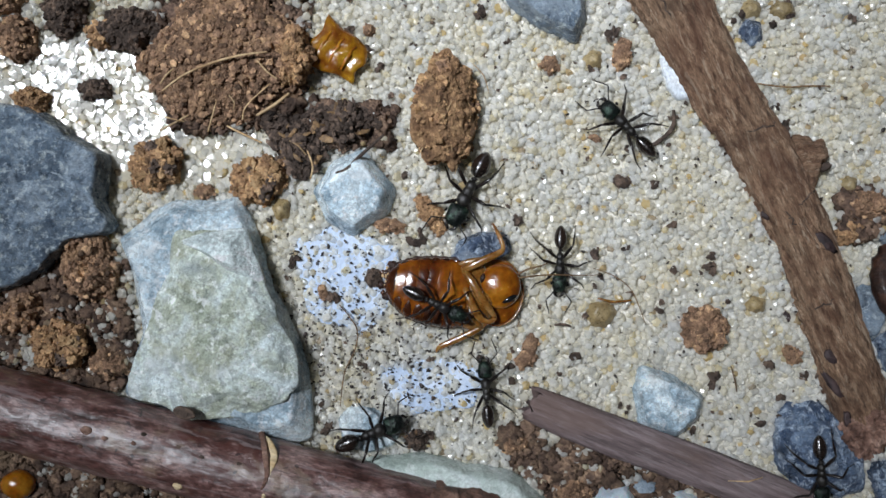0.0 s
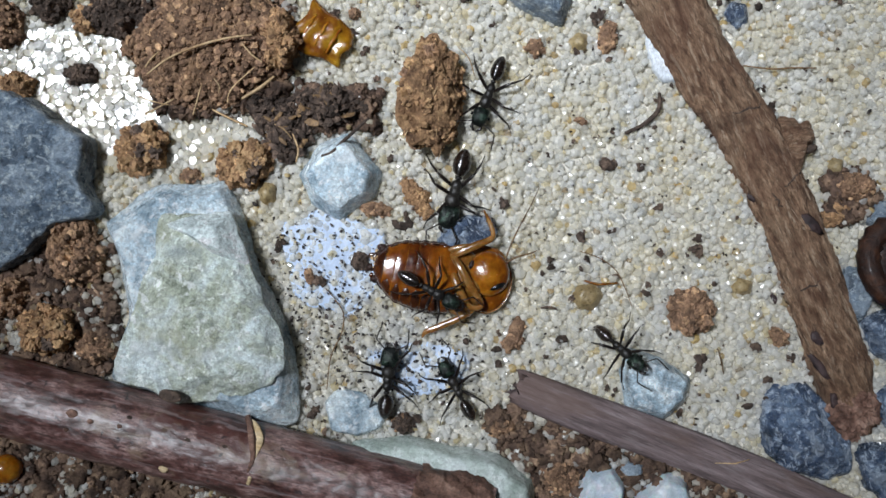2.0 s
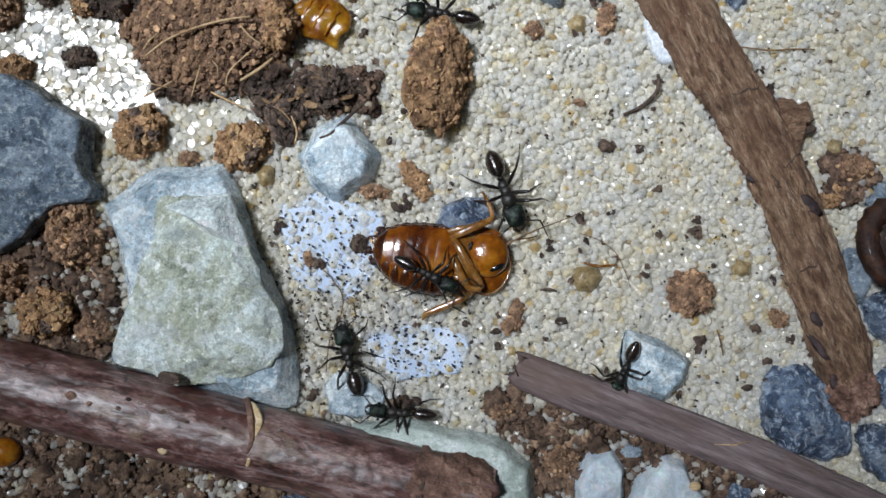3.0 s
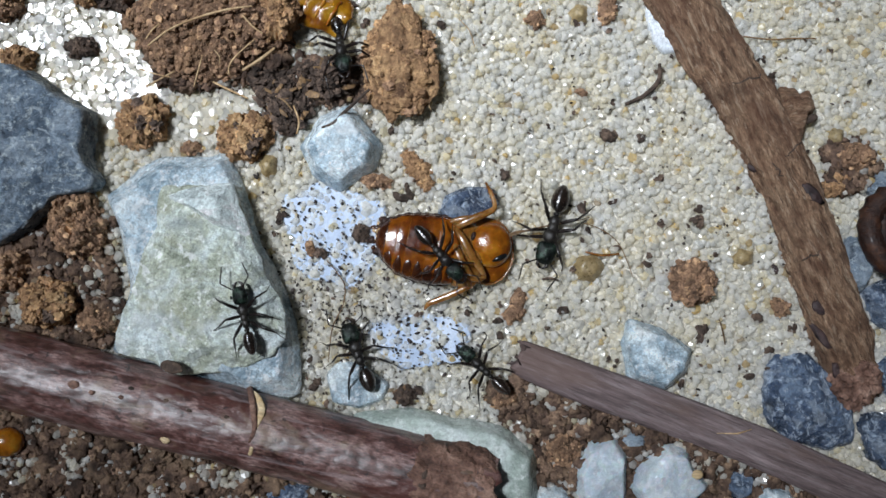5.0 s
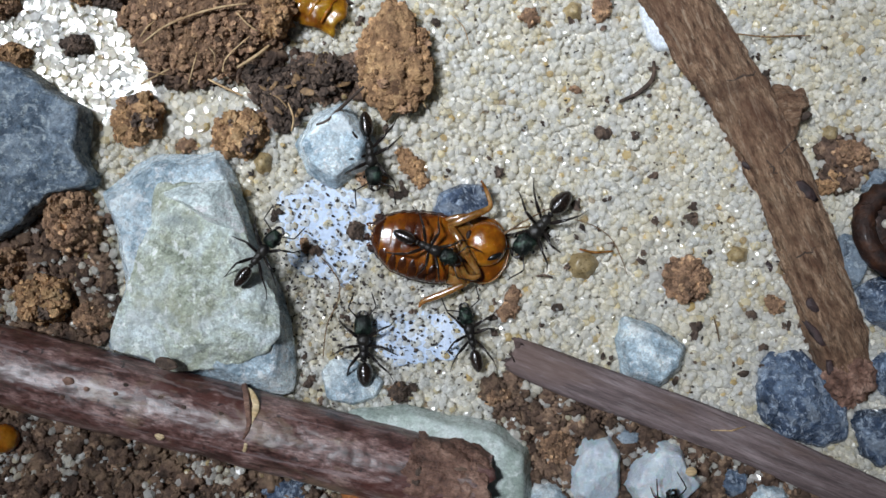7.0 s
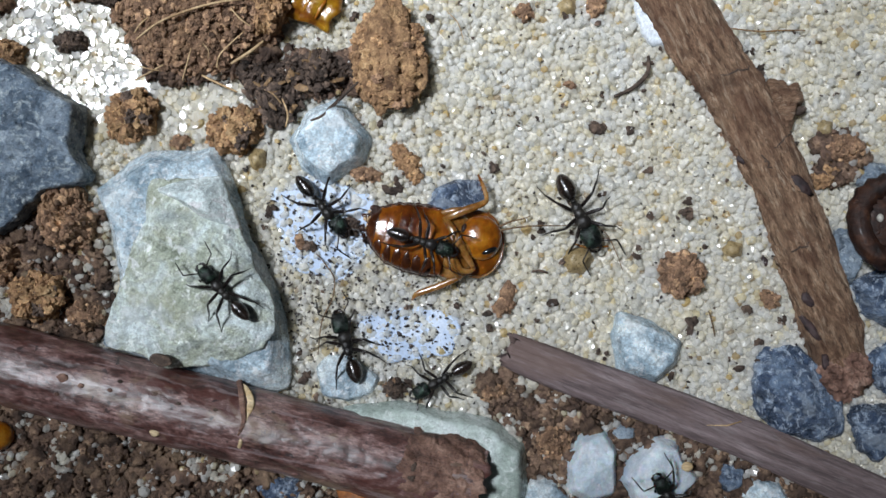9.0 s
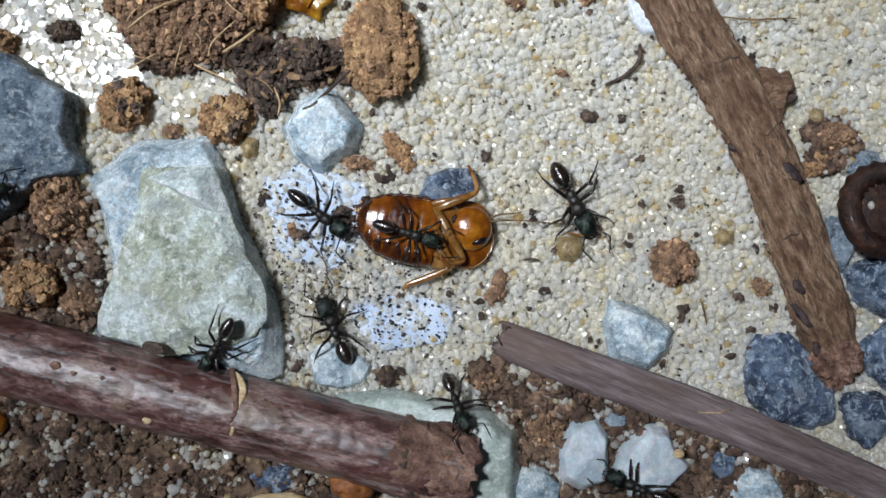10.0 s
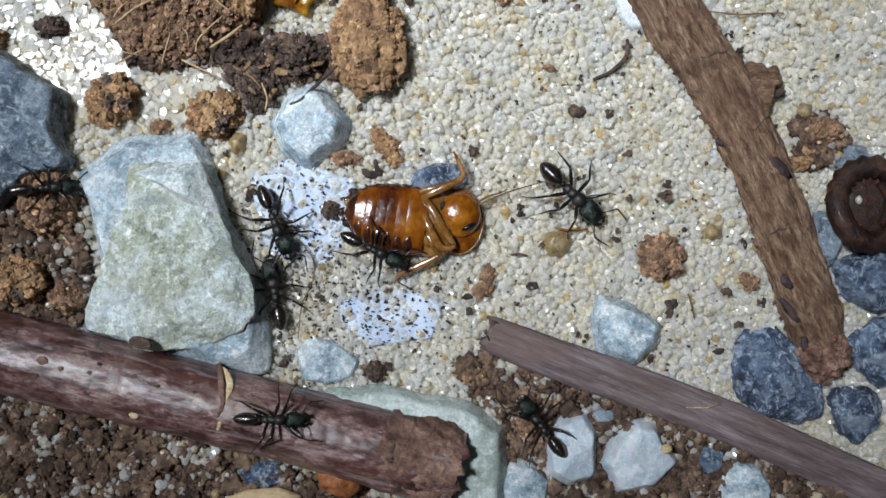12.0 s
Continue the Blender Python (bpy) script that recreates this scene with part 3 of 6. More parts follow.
def branch(line, widths, tall, sides=40, steps=14, box=2.0, ridge=0.05, seed=3, z=0.0, tips=(0.5, 0.5)):
    """A stick along a line on the ground: its mesh, with x along it, and the pose to lay it there."""
    pts = smooth_line([(x, y, 0) for x, y in line], steps)
    (x0, y0), (x1, y1) = line[0], line[-1]
    turn = math.atan2(y1 - y0, x1 - x0)
    c, s = math.cos(-turn), math.sin(-turn)
    loc = [Vector(((p.x - x0) * c - (p.y - y0) * s, (p.x - x0) * s + (p.y - y0) * c, 0)) for p in pts]
    n = len(loc)
    verts, faces = [], []
    for i, p in enumerate(loc):
        way = (loc[min(i + 1, n - 1)] - loc[max(i - 1, 0)]).normalized()
        side = Vector((-way.y, way.x, 0))
        f = i / (n - 1) * (len(widths) - 1)
        w = widths[int(f)] + (widths[min(int(f) + 1, len(widths) - 1)] - widths[int(f)]) * (f - int(f))
        for k in range(sides):
            a = 2 * math.pi * k / sides
            ca, sa = math.cos(a), math.sin(a)
            e = 2 / box
            u, v = math.copysign(abs(ca) ** e, ca), math.copysign(abs(sa) ** e, sa)
            q = Vector((p.x * 0.35, ca * 2.2, sa * 2.2 + seed * 9.1))
            r = 1 + ridge * noise.fractal(q, 0.8, 2.1, 4) + ridge * 0.5 * noise.fractal(Vector((p.x * 1.6, ca * 5, sa * 5 + seed)), 0.8, 2.1, 3)
            v3 = p + side * (w / 2 * u * r)
            jag = (tips[0] if i == 0 else tips[1] if i == n - 1 else 0) * noise.fractal(Vector((ca * 3, sa * 3, seed + i)), 0.7, 2.2, 4)
            verts.append((v3.x + jag, v3.y, z + tall / 2 * v * r))
    for i in range(n - 1):
        for k in range(sides):
            m = (k + 1) % sides
            faces.append((i * sides + k, i * sides + m, (i + 1) * sides + m, (i + 1) * sides + k))
    for i, flip in ((0, True), (n - 1, False)):
        ring = [i * sides + k for k in range(sides)]
        cen = Vector((0, 0, 0))
        for k in ring:
            cen += Vector(verts[k]) / sides
        verts.append((cen.x + (0.25 if flip else -0.25), cen.y, cen.z))
        hub = len(verts) - 1
        for a, b in zip(ring, ring[1:] + ring[:1]):
            faces.append((hub, b, a) if flip else (hub, a, b))
    faces = [tuple(reversed(q)) for q in faces]
    return (verts, faces), at(x0, y0, 0, 0, 0, math.degrees(turn)), turn


# ---- ground ----
SOIL = [[(-38.59, 1.39), (-29.60, 0.79), (-26.75, 1.61), (-22.44, -1.25), (-22.41, -8.19), (-23.22, -10.23), (-27.91, -10.23), (-38.53, -8.20)],
        [(-38.50, -12.28), (-31.97, -13.49), (-23.81, -15.93), (-14.83, -18.78), (-6.67, -21.21), (4.76, -23.24), (-3.39, -28.12), (-38.40, -28.13)],
        [(-19.89, 25.44), (-10.87, 25.45), (-9.82, 16.81), (-10.01, 10.65), (-14.91, 8.39), (-19.42, 8.91), (-21.07, 11.86), (-21.90, 13.92)],
        [(3.94, -13.47), (6.9, -12.6), (10.2, -13.7), (20.9, -17.8), (29.2, -21.3), (36.4, -24.7), (36.4, -28.52), (3.95, -28.52), (6.39, -17.95)],
        [(-12.46, 8.18), (-9.19, 10.65), (-3.45, 10.25), (-3.86, 7.38), (-9.18, 7.37), (-10.81, 5.32)],
        [(28.20, 3.93), (29.35, 4.55), (31.81, 4.35), (32.62, 1.68), (30.97, 0.66), (28.92, 0.45)]]
DAMP = [(-33.78, 15.54), (-28.05, 15.55), (-21.90, 14.33), (-19.02, 11.05), (-19.42, 8.79), (-12.87, 8.80), (-10.81, 6.14), (-14.90, 4.49), (-23.90, 4.89), (-27.19, 8.57), (-33.74, 10.20)]
BARE = [[(-9.98, 0.40), (-7.12, 1.02), (-3.84, -0.61), (-3.84, -3.27), (-5.88, -5.52), (-9.15, -4.09)], [(-3.83, -8.78), (-0.97, -8.17), (2.10, -8.98), (1.69, -11.11), (-1.78, -11.52), (-3.62, -10.21)]]


def add_ground():
    n, reach = 160, 48.0
    xs = [-900, -300, -100] + [-reach + 2 * reach * i / n for i in range(n + 1)] + [100, 300, 900]
    m = len(xs)
    verts = []
    for y in xs:
        for x in xs:
            z = -0.38 + 0.14 * noise.fractal(Vector((x * 0.12, y * 0.12, 4.1)), 0.8, 2.1, 4) + 0.05 * noise.noise(Vector((x * 1.3, y * 1.3, 0)))
            verts.append((x, y, z))
    faces = [(j * m + i, j * m + i + 1, (j + 1) * m + i + 1, (j + 1) * m + i) for j in range(m - 1) for i in range(m - 1)]
    return solo("ground", (verts, faces), UNDER, at(0, 0), "bed of pale fine quartz sand", "ground", kind="structure")


def grain_shapes(count, level_seed):
    """Rounded pebbles of 26 corners and 24 faces each, about half a unit in radius."""
    bm = bmesh.new()
    bmesh.ops.create_cube(bm, size=2)
    bmesh.ops.subdivide_edges(bm, edges=bm.edges[:], cuts=1, use_grid_fill=True)
    bm.verts.ensure_lookup_table()
    base = np.array([v.co.normalized()[:] for v in bm.verts])
    quads = np.array([[v.index for v in f.verts] for f in bm.faces])
    bm.free()
    rng = np.random.RandomState(level_seed)
    shapes = []
    for _ in range(count):
        k = base.copy()
        for _ in range(6):
            d = rng.normal(size=3)
            d /= np.linalg.norm(d)
            cut = rng.uniform(0.60, 0.90)
            over = np.maximum(k @ d - cut, 0)
            k = k - over[:, None] * d
        shapes.append(k * rng.uniform(0.985, 1.015, (len(k), 1)) * 1.1)
    return shapes, quads


def scatter_mesh(name, places, sizes, shapes, quads, material, rng, label, flat_tilt=None, squash=(0.72, 1.15), smooth=True, lid=0.11):
    """One mesh of many small grains, each turned and stretched in its own way."""
    n, k = len(places), len(shapes[0])
    pick = rng.randint(len(shapes), size=n)
    q = rng.normal(size=(n, 4))
    q /= np.linalg.norm(q, axis=1)[:, None]
    w, x, y, z = q.T
    turn = np.stack([1 - 2 * (y * y + z * z), 2 * (x * y - z * w), 2 * (x * z + y * w), 2 * (x * y + z * w), 1 - 2 * (x * x + z * z), 2 * (y * z - x * w),
                     2 * (x * z - y * w), 2 * (y * z + x * w), 1 - 2 * (x * x + y * y)], 1).reshape(n, 3, 3)
    local = np.array(shapes)[pick] * rng.uniform(*squash, (n, 1, 3))
    co = np.einsum("nij,nkj->nki", turn, local) * (sizes / 2)[:, None, None]
    if flat_tilt is not None:
        tilt = rng.normal(0, flat_tilt, (n, 2))
        top = (sizes * lid)[:, None] + (co[:, :, :2] * np.tan(np.radians(tilt))[:, None, :]).sum(-1)
        co[:, :, 2] = np.minimum(co[:, :, 2], top)
    co = (co + places[:, None, :]).reshape(-1, 3) * MM
    idx = (quads[None] + (np.arange(n) * k)[:, None, None]).reshape(-1)
    me = bpy.data.meshes.new(name)
    me.vertices.add(len(co))
    me.vertices.foreach_set("co", co.ravel())
    me.loops.add(len(idx))
    me.loops.foreach_set("vertex_index", idx)
    me.polygons.add(len(idx) // 4)
    me.polygons.foreach_set("loop_start", np.arange(0, len(idx), 4))
    me.update(calc_edges=True)
    me.validate()
    me.materials.append(material)
    if smooth:
        me.shade_smooth()
    else:
        me.shade_flat()
    return tagged(new(name, me), label, "sand", kind="stuff")


def mask(pts, xy):
    hit = np.zeros(len(xy), bool)
    px, py = xy[:, 0], xy[:, 1]
    for (x0, y0), (x1, y1) in zip(pts, pts[1:] + pts[:1]):
        if y0 != y1:
            hit ^= ((y0 > py) != (y1 > py)) & (px < (x1 - x0) * (py - y0) / (y1 - y0) + x0)
    return hit


def add_sand(covered):
    rng = np.random.RandomState(5)
    step = 0.35
    gx, gy = np.meshgrid(np.arange(-36, 41, step), np.arange(-30, 24, step * 0.9))
    gx = gx + (np.arange(gx.shape[0]) % 2)[:, None] * step / 2
    xy = np.stack([gx.ravel(), gy.ravel()], 1) + rng.uniform(-0.24, 0.24, (gx.size, 2))
    keep = np.ones(len(xy))
    for pts in SOIL:
        here = mask(pts, xy)
        keep[here] = [max(0.05, 0.24 + 1.5 * noise.noise(Vector((a * 0.45, b * 0.45, 7)))) for a, b in xy[here]]
    for pts in BARE:
        here = mask(pts, xy)
        keep[here] = [min(1, max(0.40, 0.80 + 1.3 * noise.noise(Vector((a * 0.5, b * 0.5, 2))))) for a, b in xy[here]]
    for pts in covered:
        c = np.array(centre(pts))
        keep[mask([tuple(c + (np.array(p) - c) * 0.86) for p in pts], xy)] = 0
    xy = xy[rng.rand(len(xy)) < keep]
    wet = mask(DAMP, xy)
    size = np.clip(rng.lognormal(math.log(0.545), 0.18, len(xy)), 0.32, 0.85)
    z = np.array([0.14 * noise.fractal(Vector((a * 0.12, b * 0.12, 4.1)), 0.8, 2.1, 4) for a, b in xy]) + rng.uniform(-0.22, 0.07, len(xy)) - 0.05
    for pts in SOIL:
        z[mask(pts, xy)] += 0.42
    places = np.column_stack([xy, z])
    shapes, quads = grain_shapes(16, 3)
    scatter_mesh("sand", places[~wet], size[~wet], shapes, quads, SAND, rng, "loose coarse pale quartz sand grains", smooth=False)
    flat = places[wet]
    flat[:, 2] = -0.06 + rng.uniform(-0.10, 0.06, len(flat))
    scatter_mesh("wet_sand", flat, size[wet] * 1.08, shapes, quads, WET_SAND, rng, "wet glinting pale quartz sand grains", flat_tilt=np.where(flat[:, 0] > -19.5, 7.0, 2.3)[:, None], smooth=False)


def add_soil():
    rng = random.Random(8)
    bits = []
    for pts in SOIL:
        x0, x1 = min(p[0] for p in pts), max(p[0] for p in pts)
        y0, y1 = min(p[1] for p in pts), max(p[1] for p in pts)
        for i in range(int((x1 - x0) * (y1 - y0) * 18)):
            x, y = rng.uniform(x0, x1), rng.uniform(y0, y1)
            if x < -38 or x > 42 or y < -31 or y > 25 or not inside(pts, x, y):
                continue
            r = 0.07 + 0.5 * rng.random() ** 9 + 0.20 * rng.random() ** 2
            bits.append(lump((x, y, r * 0.3 + 0.10), (r * rng.uniform(0.8, 1.3), r * rng.uniform(0.8, 1.3), r * rng.uniform(0.6, 1.0)), 0.75, 2.0,
                             1 if r < 0.14 else 2 if r < 0.34 else 3, rng.random() * 90))
    solo("soil", join(*bits), EARTH, at(0, 0), "loose crumbly brown soil with scattered sand grains", "soil", kind="stuff", smooth=True)


def add_soil_bed():
    """Packed soil under the crumbs, a little above the sand bed."""
    for i, pts in enumerate(SOIL):
        x, y = centre(pts)
        geo = heap(pts, 0.15, seed=20 + i, crumbly=True, relief=0.9, freq=0.7, rings=40, segs=150, ragged=0.12, sink=0.6)
        solo("soil_bed", geo, EARTH_BED, at(x, y), "packed dark brown soil", "soil", kind="structure", smooth=True)


def add_frass():
    """Fine black droppings strewn over the bare patches and the sand round them."""
    rng = random.Random(4)
    bits = []
    for cx, cy, sx, sy, n in ((-7.11, -3.27, 4.0, 3.6, 360), (-2.60, -8.99, 4.0, 2.3, 280), (-5.47, -6.54, 4.4, 3.0, 300), (8.84, -2.44, 14, 10, 420), (4.75, -10.61, 8, 4, 60)):
        for i in range(n):
            x, y, r = rng.gauss(cx, sx), rng.gauss(cy, sy), rng.uniform(0.035, 0.095) * (1.7 if rng.random() < 0.08 else 1)
            bits.append(lump((x, y, 0.16 + rng.uniform(-0.06, 0.08)), (r * rng.uniform(0.8, 2.2), r, r * 0.8), 0.3, 1.2, 1, i, Matrix.Rotation(rng.uniform(0, 6.3), 3, "Z")))
    solo("black_droppings", join(*bits), BLACK, at(0, 0), "fine black insect droppings strewn over pale sand", "droppings", kind="stuff", bears=False)


def add_crumbs():
    """Small brown crumbs of earth strewn singly over the sand."""
    rng = random.Random(14)
    bits = []
    for i in range(380):
        x, y = rng.uniform(-14, 31), rng.uniform(-15, 19)
        r = 0.05 + 0.26 * rng.random() ** 4
        for q in range(1 + int(rng.random() * 2.6)):
            bits.append(lump((x + rng.gauss(0, r), y + rng.gauss(0, r), 0.2), (r * rng.uniform(0.8, 1.8), r, r * 0.7), 0.85, 1.8, 2, i + q * 0.3, Matrix.Rotation(rng.uniform(0, 6.3), 3, "Z")))
    solo("earth_crumbs", join(*bits), HUMUS, at(0, 0), "small brown earth crumbs strewn over sand", "crumbs", kind="stuff", bears=False, smooth=False)


def add_bare_patches():
    for pts in BARE:
        x, y = centre(pts)
        wide = [(x + (a - x) * 1.25, y + (b - y) * 1.25) for a, b in pts]
        solo("plaster_patch", heap(wide, 0.02, seed=6, facets=3, slopes=(0, 0.01), relief=0.04, freq=0.8, sink=0.5, ragged=0.15, wall=0.3), PLASTER,
             at(x, y), "smooth pale blue plaster floor bared between sand grains", "plaster floor", "bare patches")


# ---- stones ----
COVERED = []


def add_stones():
    def put(name, pts, h, material, label, **how):
        COVERED.append(pts)
        return stone(name, pts, h, material, label, **how)

    put("blue_grey_stone", [(-36.80, 9.79), (-32.47, 10.50), (-28.53, 9.60), (-25.57, 7.83), (-24.11, 6.65), (-24.26, 3.89), (-23.38, 1.53), (-26.52, 0.15), (-30.04, -2.80), (-36.70, -4.78)], 3.0, BLUE_STONE,
        "large angular blue-grey stone bedded in soil", seed=3, rings=30, segs=128, planes=((20, 0.10, 1.0), (-60, 0.22, 1.02), (200, 0.04, 1.03), (110, 0.12, 1.0)), relief=0.2, freq=0.75, wall=5.0, ragged=0.07)
    body = [(-23.23, 0.56), (-20.94, 2.55), (-18.08, 3.55), (-14.70, 3.48), (-13.69, 1.57), (-12.09, -2.81), (-10.09, -6.78), (-9.37, -10.35), (-9.20, -13.92), (-12.06, -14.32), (-18.02, -12.14), (-22.99, -10.56), (-21.62, -6.00), (-22.23, -1.63)]
    COVERED.append(body)
    bx, by = centre(body)
    block = thing("pale_green_stone", at(bx, by), "large pale grey stone with mottled green-grey top", "stone", "stones")
    geo = heap(body, 3.0, seed=12, rings=40, segs=160, planes=((75, 0.20, 1.02), (60, 0.45, 1.75), (-20, 0.12, 1.05), (190, 0.17, 1.0), (-85, 0.06, 1.0)), relief=0.12, freq=0.5, wall=1.5)
    supports.append((at(bx, by), geo))
    part("stone_body", geo, PALE_STONE, block)
    top_ = [(-18.84, 1.12), (-13.98, 1.44), (-12.30, -2.57), (-10.58, -6.65), (-9.95, -9.75), (-11.03, -10.84), (-14.14, -11.62), (-17.63, -12.01), (-21.83, -10.23), (-20.84, -5.88), (-19.42, -1.99)]
    tx, ty = centre(top_)
    geo = heap(top_, 1.35, seed=14, rings=36, segs=140, planes=((70, 0.16, 1.0), (200, 0.20, 1.0), (-20, 0.13, 1.0), (-90, 0.03, 0.95)), relief=0.15, freq=0.45, wall=0.45, sink=0.8, ragged=0.08)
    supports.append((at(tx, ty, 2.3), geo))
    part("stone_crust", geo, GREEN_STONE, block, "raised mottled greenish layer", m=at(tx - bx, ty - by, 2.3))
    # the brow faces the lamp; its whiter colour adds to that light
    brow = [(-19.12, 0.43), (-17.64, 0.92), (-13.75, 1.44), (-12.68, -1.68), (-12.37, -2.69), (-14.89, -1.74), (-17.26, -0.09)]
    sx, sy = centre(brow)
    geo = heap(brow, 1.58, seed=17, rings=18, segs=90, planes=((120, 0.17, 0.98), (95, 0.12, 1.0)), relief=0.07, freq=0.8, wall=1.2, sink=0.8, ragged=0.05)
    supports.append((at(sx, sy, 2.3), geo))
    part("stone_brow", geo, LIT_CHIPPED_STONE, block, "whitish chipped facet, coloured brighter as if lamplit", m=at(sx - bx, sy - by, 2.3))
    put("pale_stone", [(-9.41, 4.20), (-7.81, 6.42), (-5.80, 7.15), (-3.18, 4.21), (-3.78, 2.60), (-6.39, 0.91), (-8.40, 1.99)], 2.2, PALE_STONE, "pale bluish-grey angular stone lying on sand",
        seed=5, rings=18, segs=90, planes=((60, 0.12, 1.0), (-70, 0.28, 1.05), (170, 0.2, 1.0), (0, 0.2, 1.1)), relief=0.07, wall=2.0)
    put("dark_blue_stone", [(0.53, -0.73), (1.14, 0.61), (2.68, 1.22), (4.70, 1.14), (5.03, -0.20), (3.49, -1.29), (1.26, -1.46)], 1.2, DARK_STONE, "small dark slate-blue stone beside the upturned insect", seed=8, relief=0.06, rings=12, segs=60)
    put("pale_stone", [(13.62, -10.05), (14.14, -8.37), (16.56, -9.05), (18.86, -10.65), (18.45, -12.26), (16.76, -13.59), (14.14, -12.67)], 1.9, PALE_STONE, "small pale grey-green stone with white veins",
        seed=9, rings=16, segs=80, planes=((90, 0.12, 1.0), (-90, 0.3, 1.05), (0, 0.25, 1.0), (200, 0.2, 1.0)), relief=0.08)
    put("pale_stone", [(-7.57, -12.39), (-6.66, -11.26), (-4.83, -11.61), (-2.81, -13.05), (-3.43, -14.18), (-5.27, -14.77), (-7.10, -14.30)], 0.9, PALE_STONE, "small glinting pale grey stone in sand", seed=15, relief=0.06, segs=60)
    put("pale_green_stone", [(-6.06, -15.02), (-2.00, -14.66), (5.28, -16.03), (7.60, -17.79), (7.64, -20.81), (7.78, -26.04), (2.73, -25.99), (-2.87, -20.30)], 2.7, TEAL_STONE, "long pale green stone half under a stick",
        seed=21, rings=20, segs=110, planes=((90, 0.3, 1.1), (20, 0.2, 1.15), (0, 0.02, 1.0)), relief=0.1)
    put("blue_grey_stone", [(23.74, -12.07), (24.84, -10.88), (27.05, -10.99), (29.42, -13.34), (30.39, -15.36), (30.48, -17.16), (28.53, -18.22), (24.94, -16.90), (23.77, -15.29)], 2.2, DARK_STONE, "blue-grey stone with white mottling at a stick's end", seed=24, relief=0.22, slopes=(0.15, 0.6), facets=6, ragged=0.09, rings=18, segs=90)
    put("blue_grey_stone", [(30.47, -15.39), (33.50, -15.10), (34.60, -16.32), (34.24, -18.24), (32.81, -19.43), (31.42, -18.61)], 1.6, DARK_STONE, "small blue-grey stone among larger ones", seed=27, relief=0.22, slopes=(0.15, 0.6), facets=6, ragged=0.09)
    put("blue_grey_stone", [(32.15, -11.78), (34.40, -10.11), (37.61, -10.63), (37.93, -15.07), (34.30, -15.43), (32.52, -13.80)], 1.8, DARK_STONE, "blue-grey stone beside a dry stick", seed=31, relief=0.22, slopes=(0.15, 0.6), facets=6, ragged=0.09)
    put("blue_grey_stone", [(31.15, -6.53), (33.59, -5.34), (37.62, -4.99), (38.33, -9.42), (34.30, -10.10), (31.91, -8.95)], 2.0, DARK_STONE, "dark blue-grey stone under a brown shell", seed=33, relief=0.22, slopes=(0.15, 0.6), facets=6, ragged=0.09)
    put("blue_grey_stone", [(29.54, -4.48), (30.18, -2.54), (31.80, -2.88), (31.83, -5.32), (31.12, -6.61), (30.12, -6.31)], 1.4, BLUE_STONE, "small blue-grey stone beside a brown shell", seed=35, relief=0.08)
    put("blue_grey_stone", [(31.34, 0.80), (32.39, 2.22), (33.81, 2.08), (34.19, 0.97), (32.75, -0.23)], 1.0, BLUE_STONE, "small blue-grey stone half buried in sand", seed=36, relief=0.06)
    put("white_stone", [(10.05, -19.15), (11.28, -17.16), (13.10, -16.69), (14.08, -17.99), (13.95, -21.59), (12.02, -22.17), (10.42, -21.35)], 1.9, WHITE_STONE, "milky white rounded stone", seed=38, relief=0.09, ragged=0.02, rings=16, segs=80)
    put("white_stone", [(14.13, -20.39), (14.88, -18.80), (16.71, -17.13), (18.31, -17.63), (18.89, -19.04), (20.07, -20.45), (18.03, -22.35), (15.22, -22.80)], 2.0, WHITE_STONE, "milky white angular stone with a pale spot", seed=41, relief=0.09, ragged=0.02, rings=16, segs=80)
    put("white_stone", [(6.73, -22.04), (7.84, -20.17), (9.45, -20.39), (10.76, -21.60), (10.00, -24.80), (7.18, -24.78)], 1.5, PALE_STONE, "pale bluish stone in dark soil", seed=43, relief=0.07)
    put("white_stone", [(22.18, -22.33), (23.75, -20.22), (25.55, -20.64), (26.61, -22.25), (26.08, -24.97), (22.87, -24.94)], 1.5, PALE_STONE, "pale grey-green stone in dark soil", seed=46, relief=0.07)
    put("pale_stone", [(13.40, -17.09), (14.22, -16.41), (15.52, -16.83), (15.34, -17.64), (14.00, -17.71)], 0.8, BLUE_STONE, "small bluish stone under a strip of wood", seed=47, relief=0.05, segs=48)
    put("grey_stone", [(20.95, -20.60), (21.66, -19.39), (23.28, -19.61), (23.05, -21.10), (21.83, -21.61)], 0.9, DARK_STONE, "small dull grey stone in soil", seed=48, relief=0.05, segs=48)
    put("dark_blue_stone", [(-12.03, -20.85), (-11.01, -19.93), (-8.98, -20.20), (-8.17, -21.50), (-9.81, -22.29), (-11.63, -21.87)], 0.9, DARK_STONE, "dark bluish stone below a stick", seed=49, relief=0.05, segs=60)
    put("blue_grey_stone", [(3.86, 19.41), (4.67, 17.58), (6.89, 15.97), (9.72, 14.63), (10.33, 16.98), (10.13, 20.23), (5.88, 21.03)], 2.2, BLUE_STONE, "angular blue-grey stone lying on sand", seed=51, relief=0.1, rings=16, segs=80, freq=0.9)
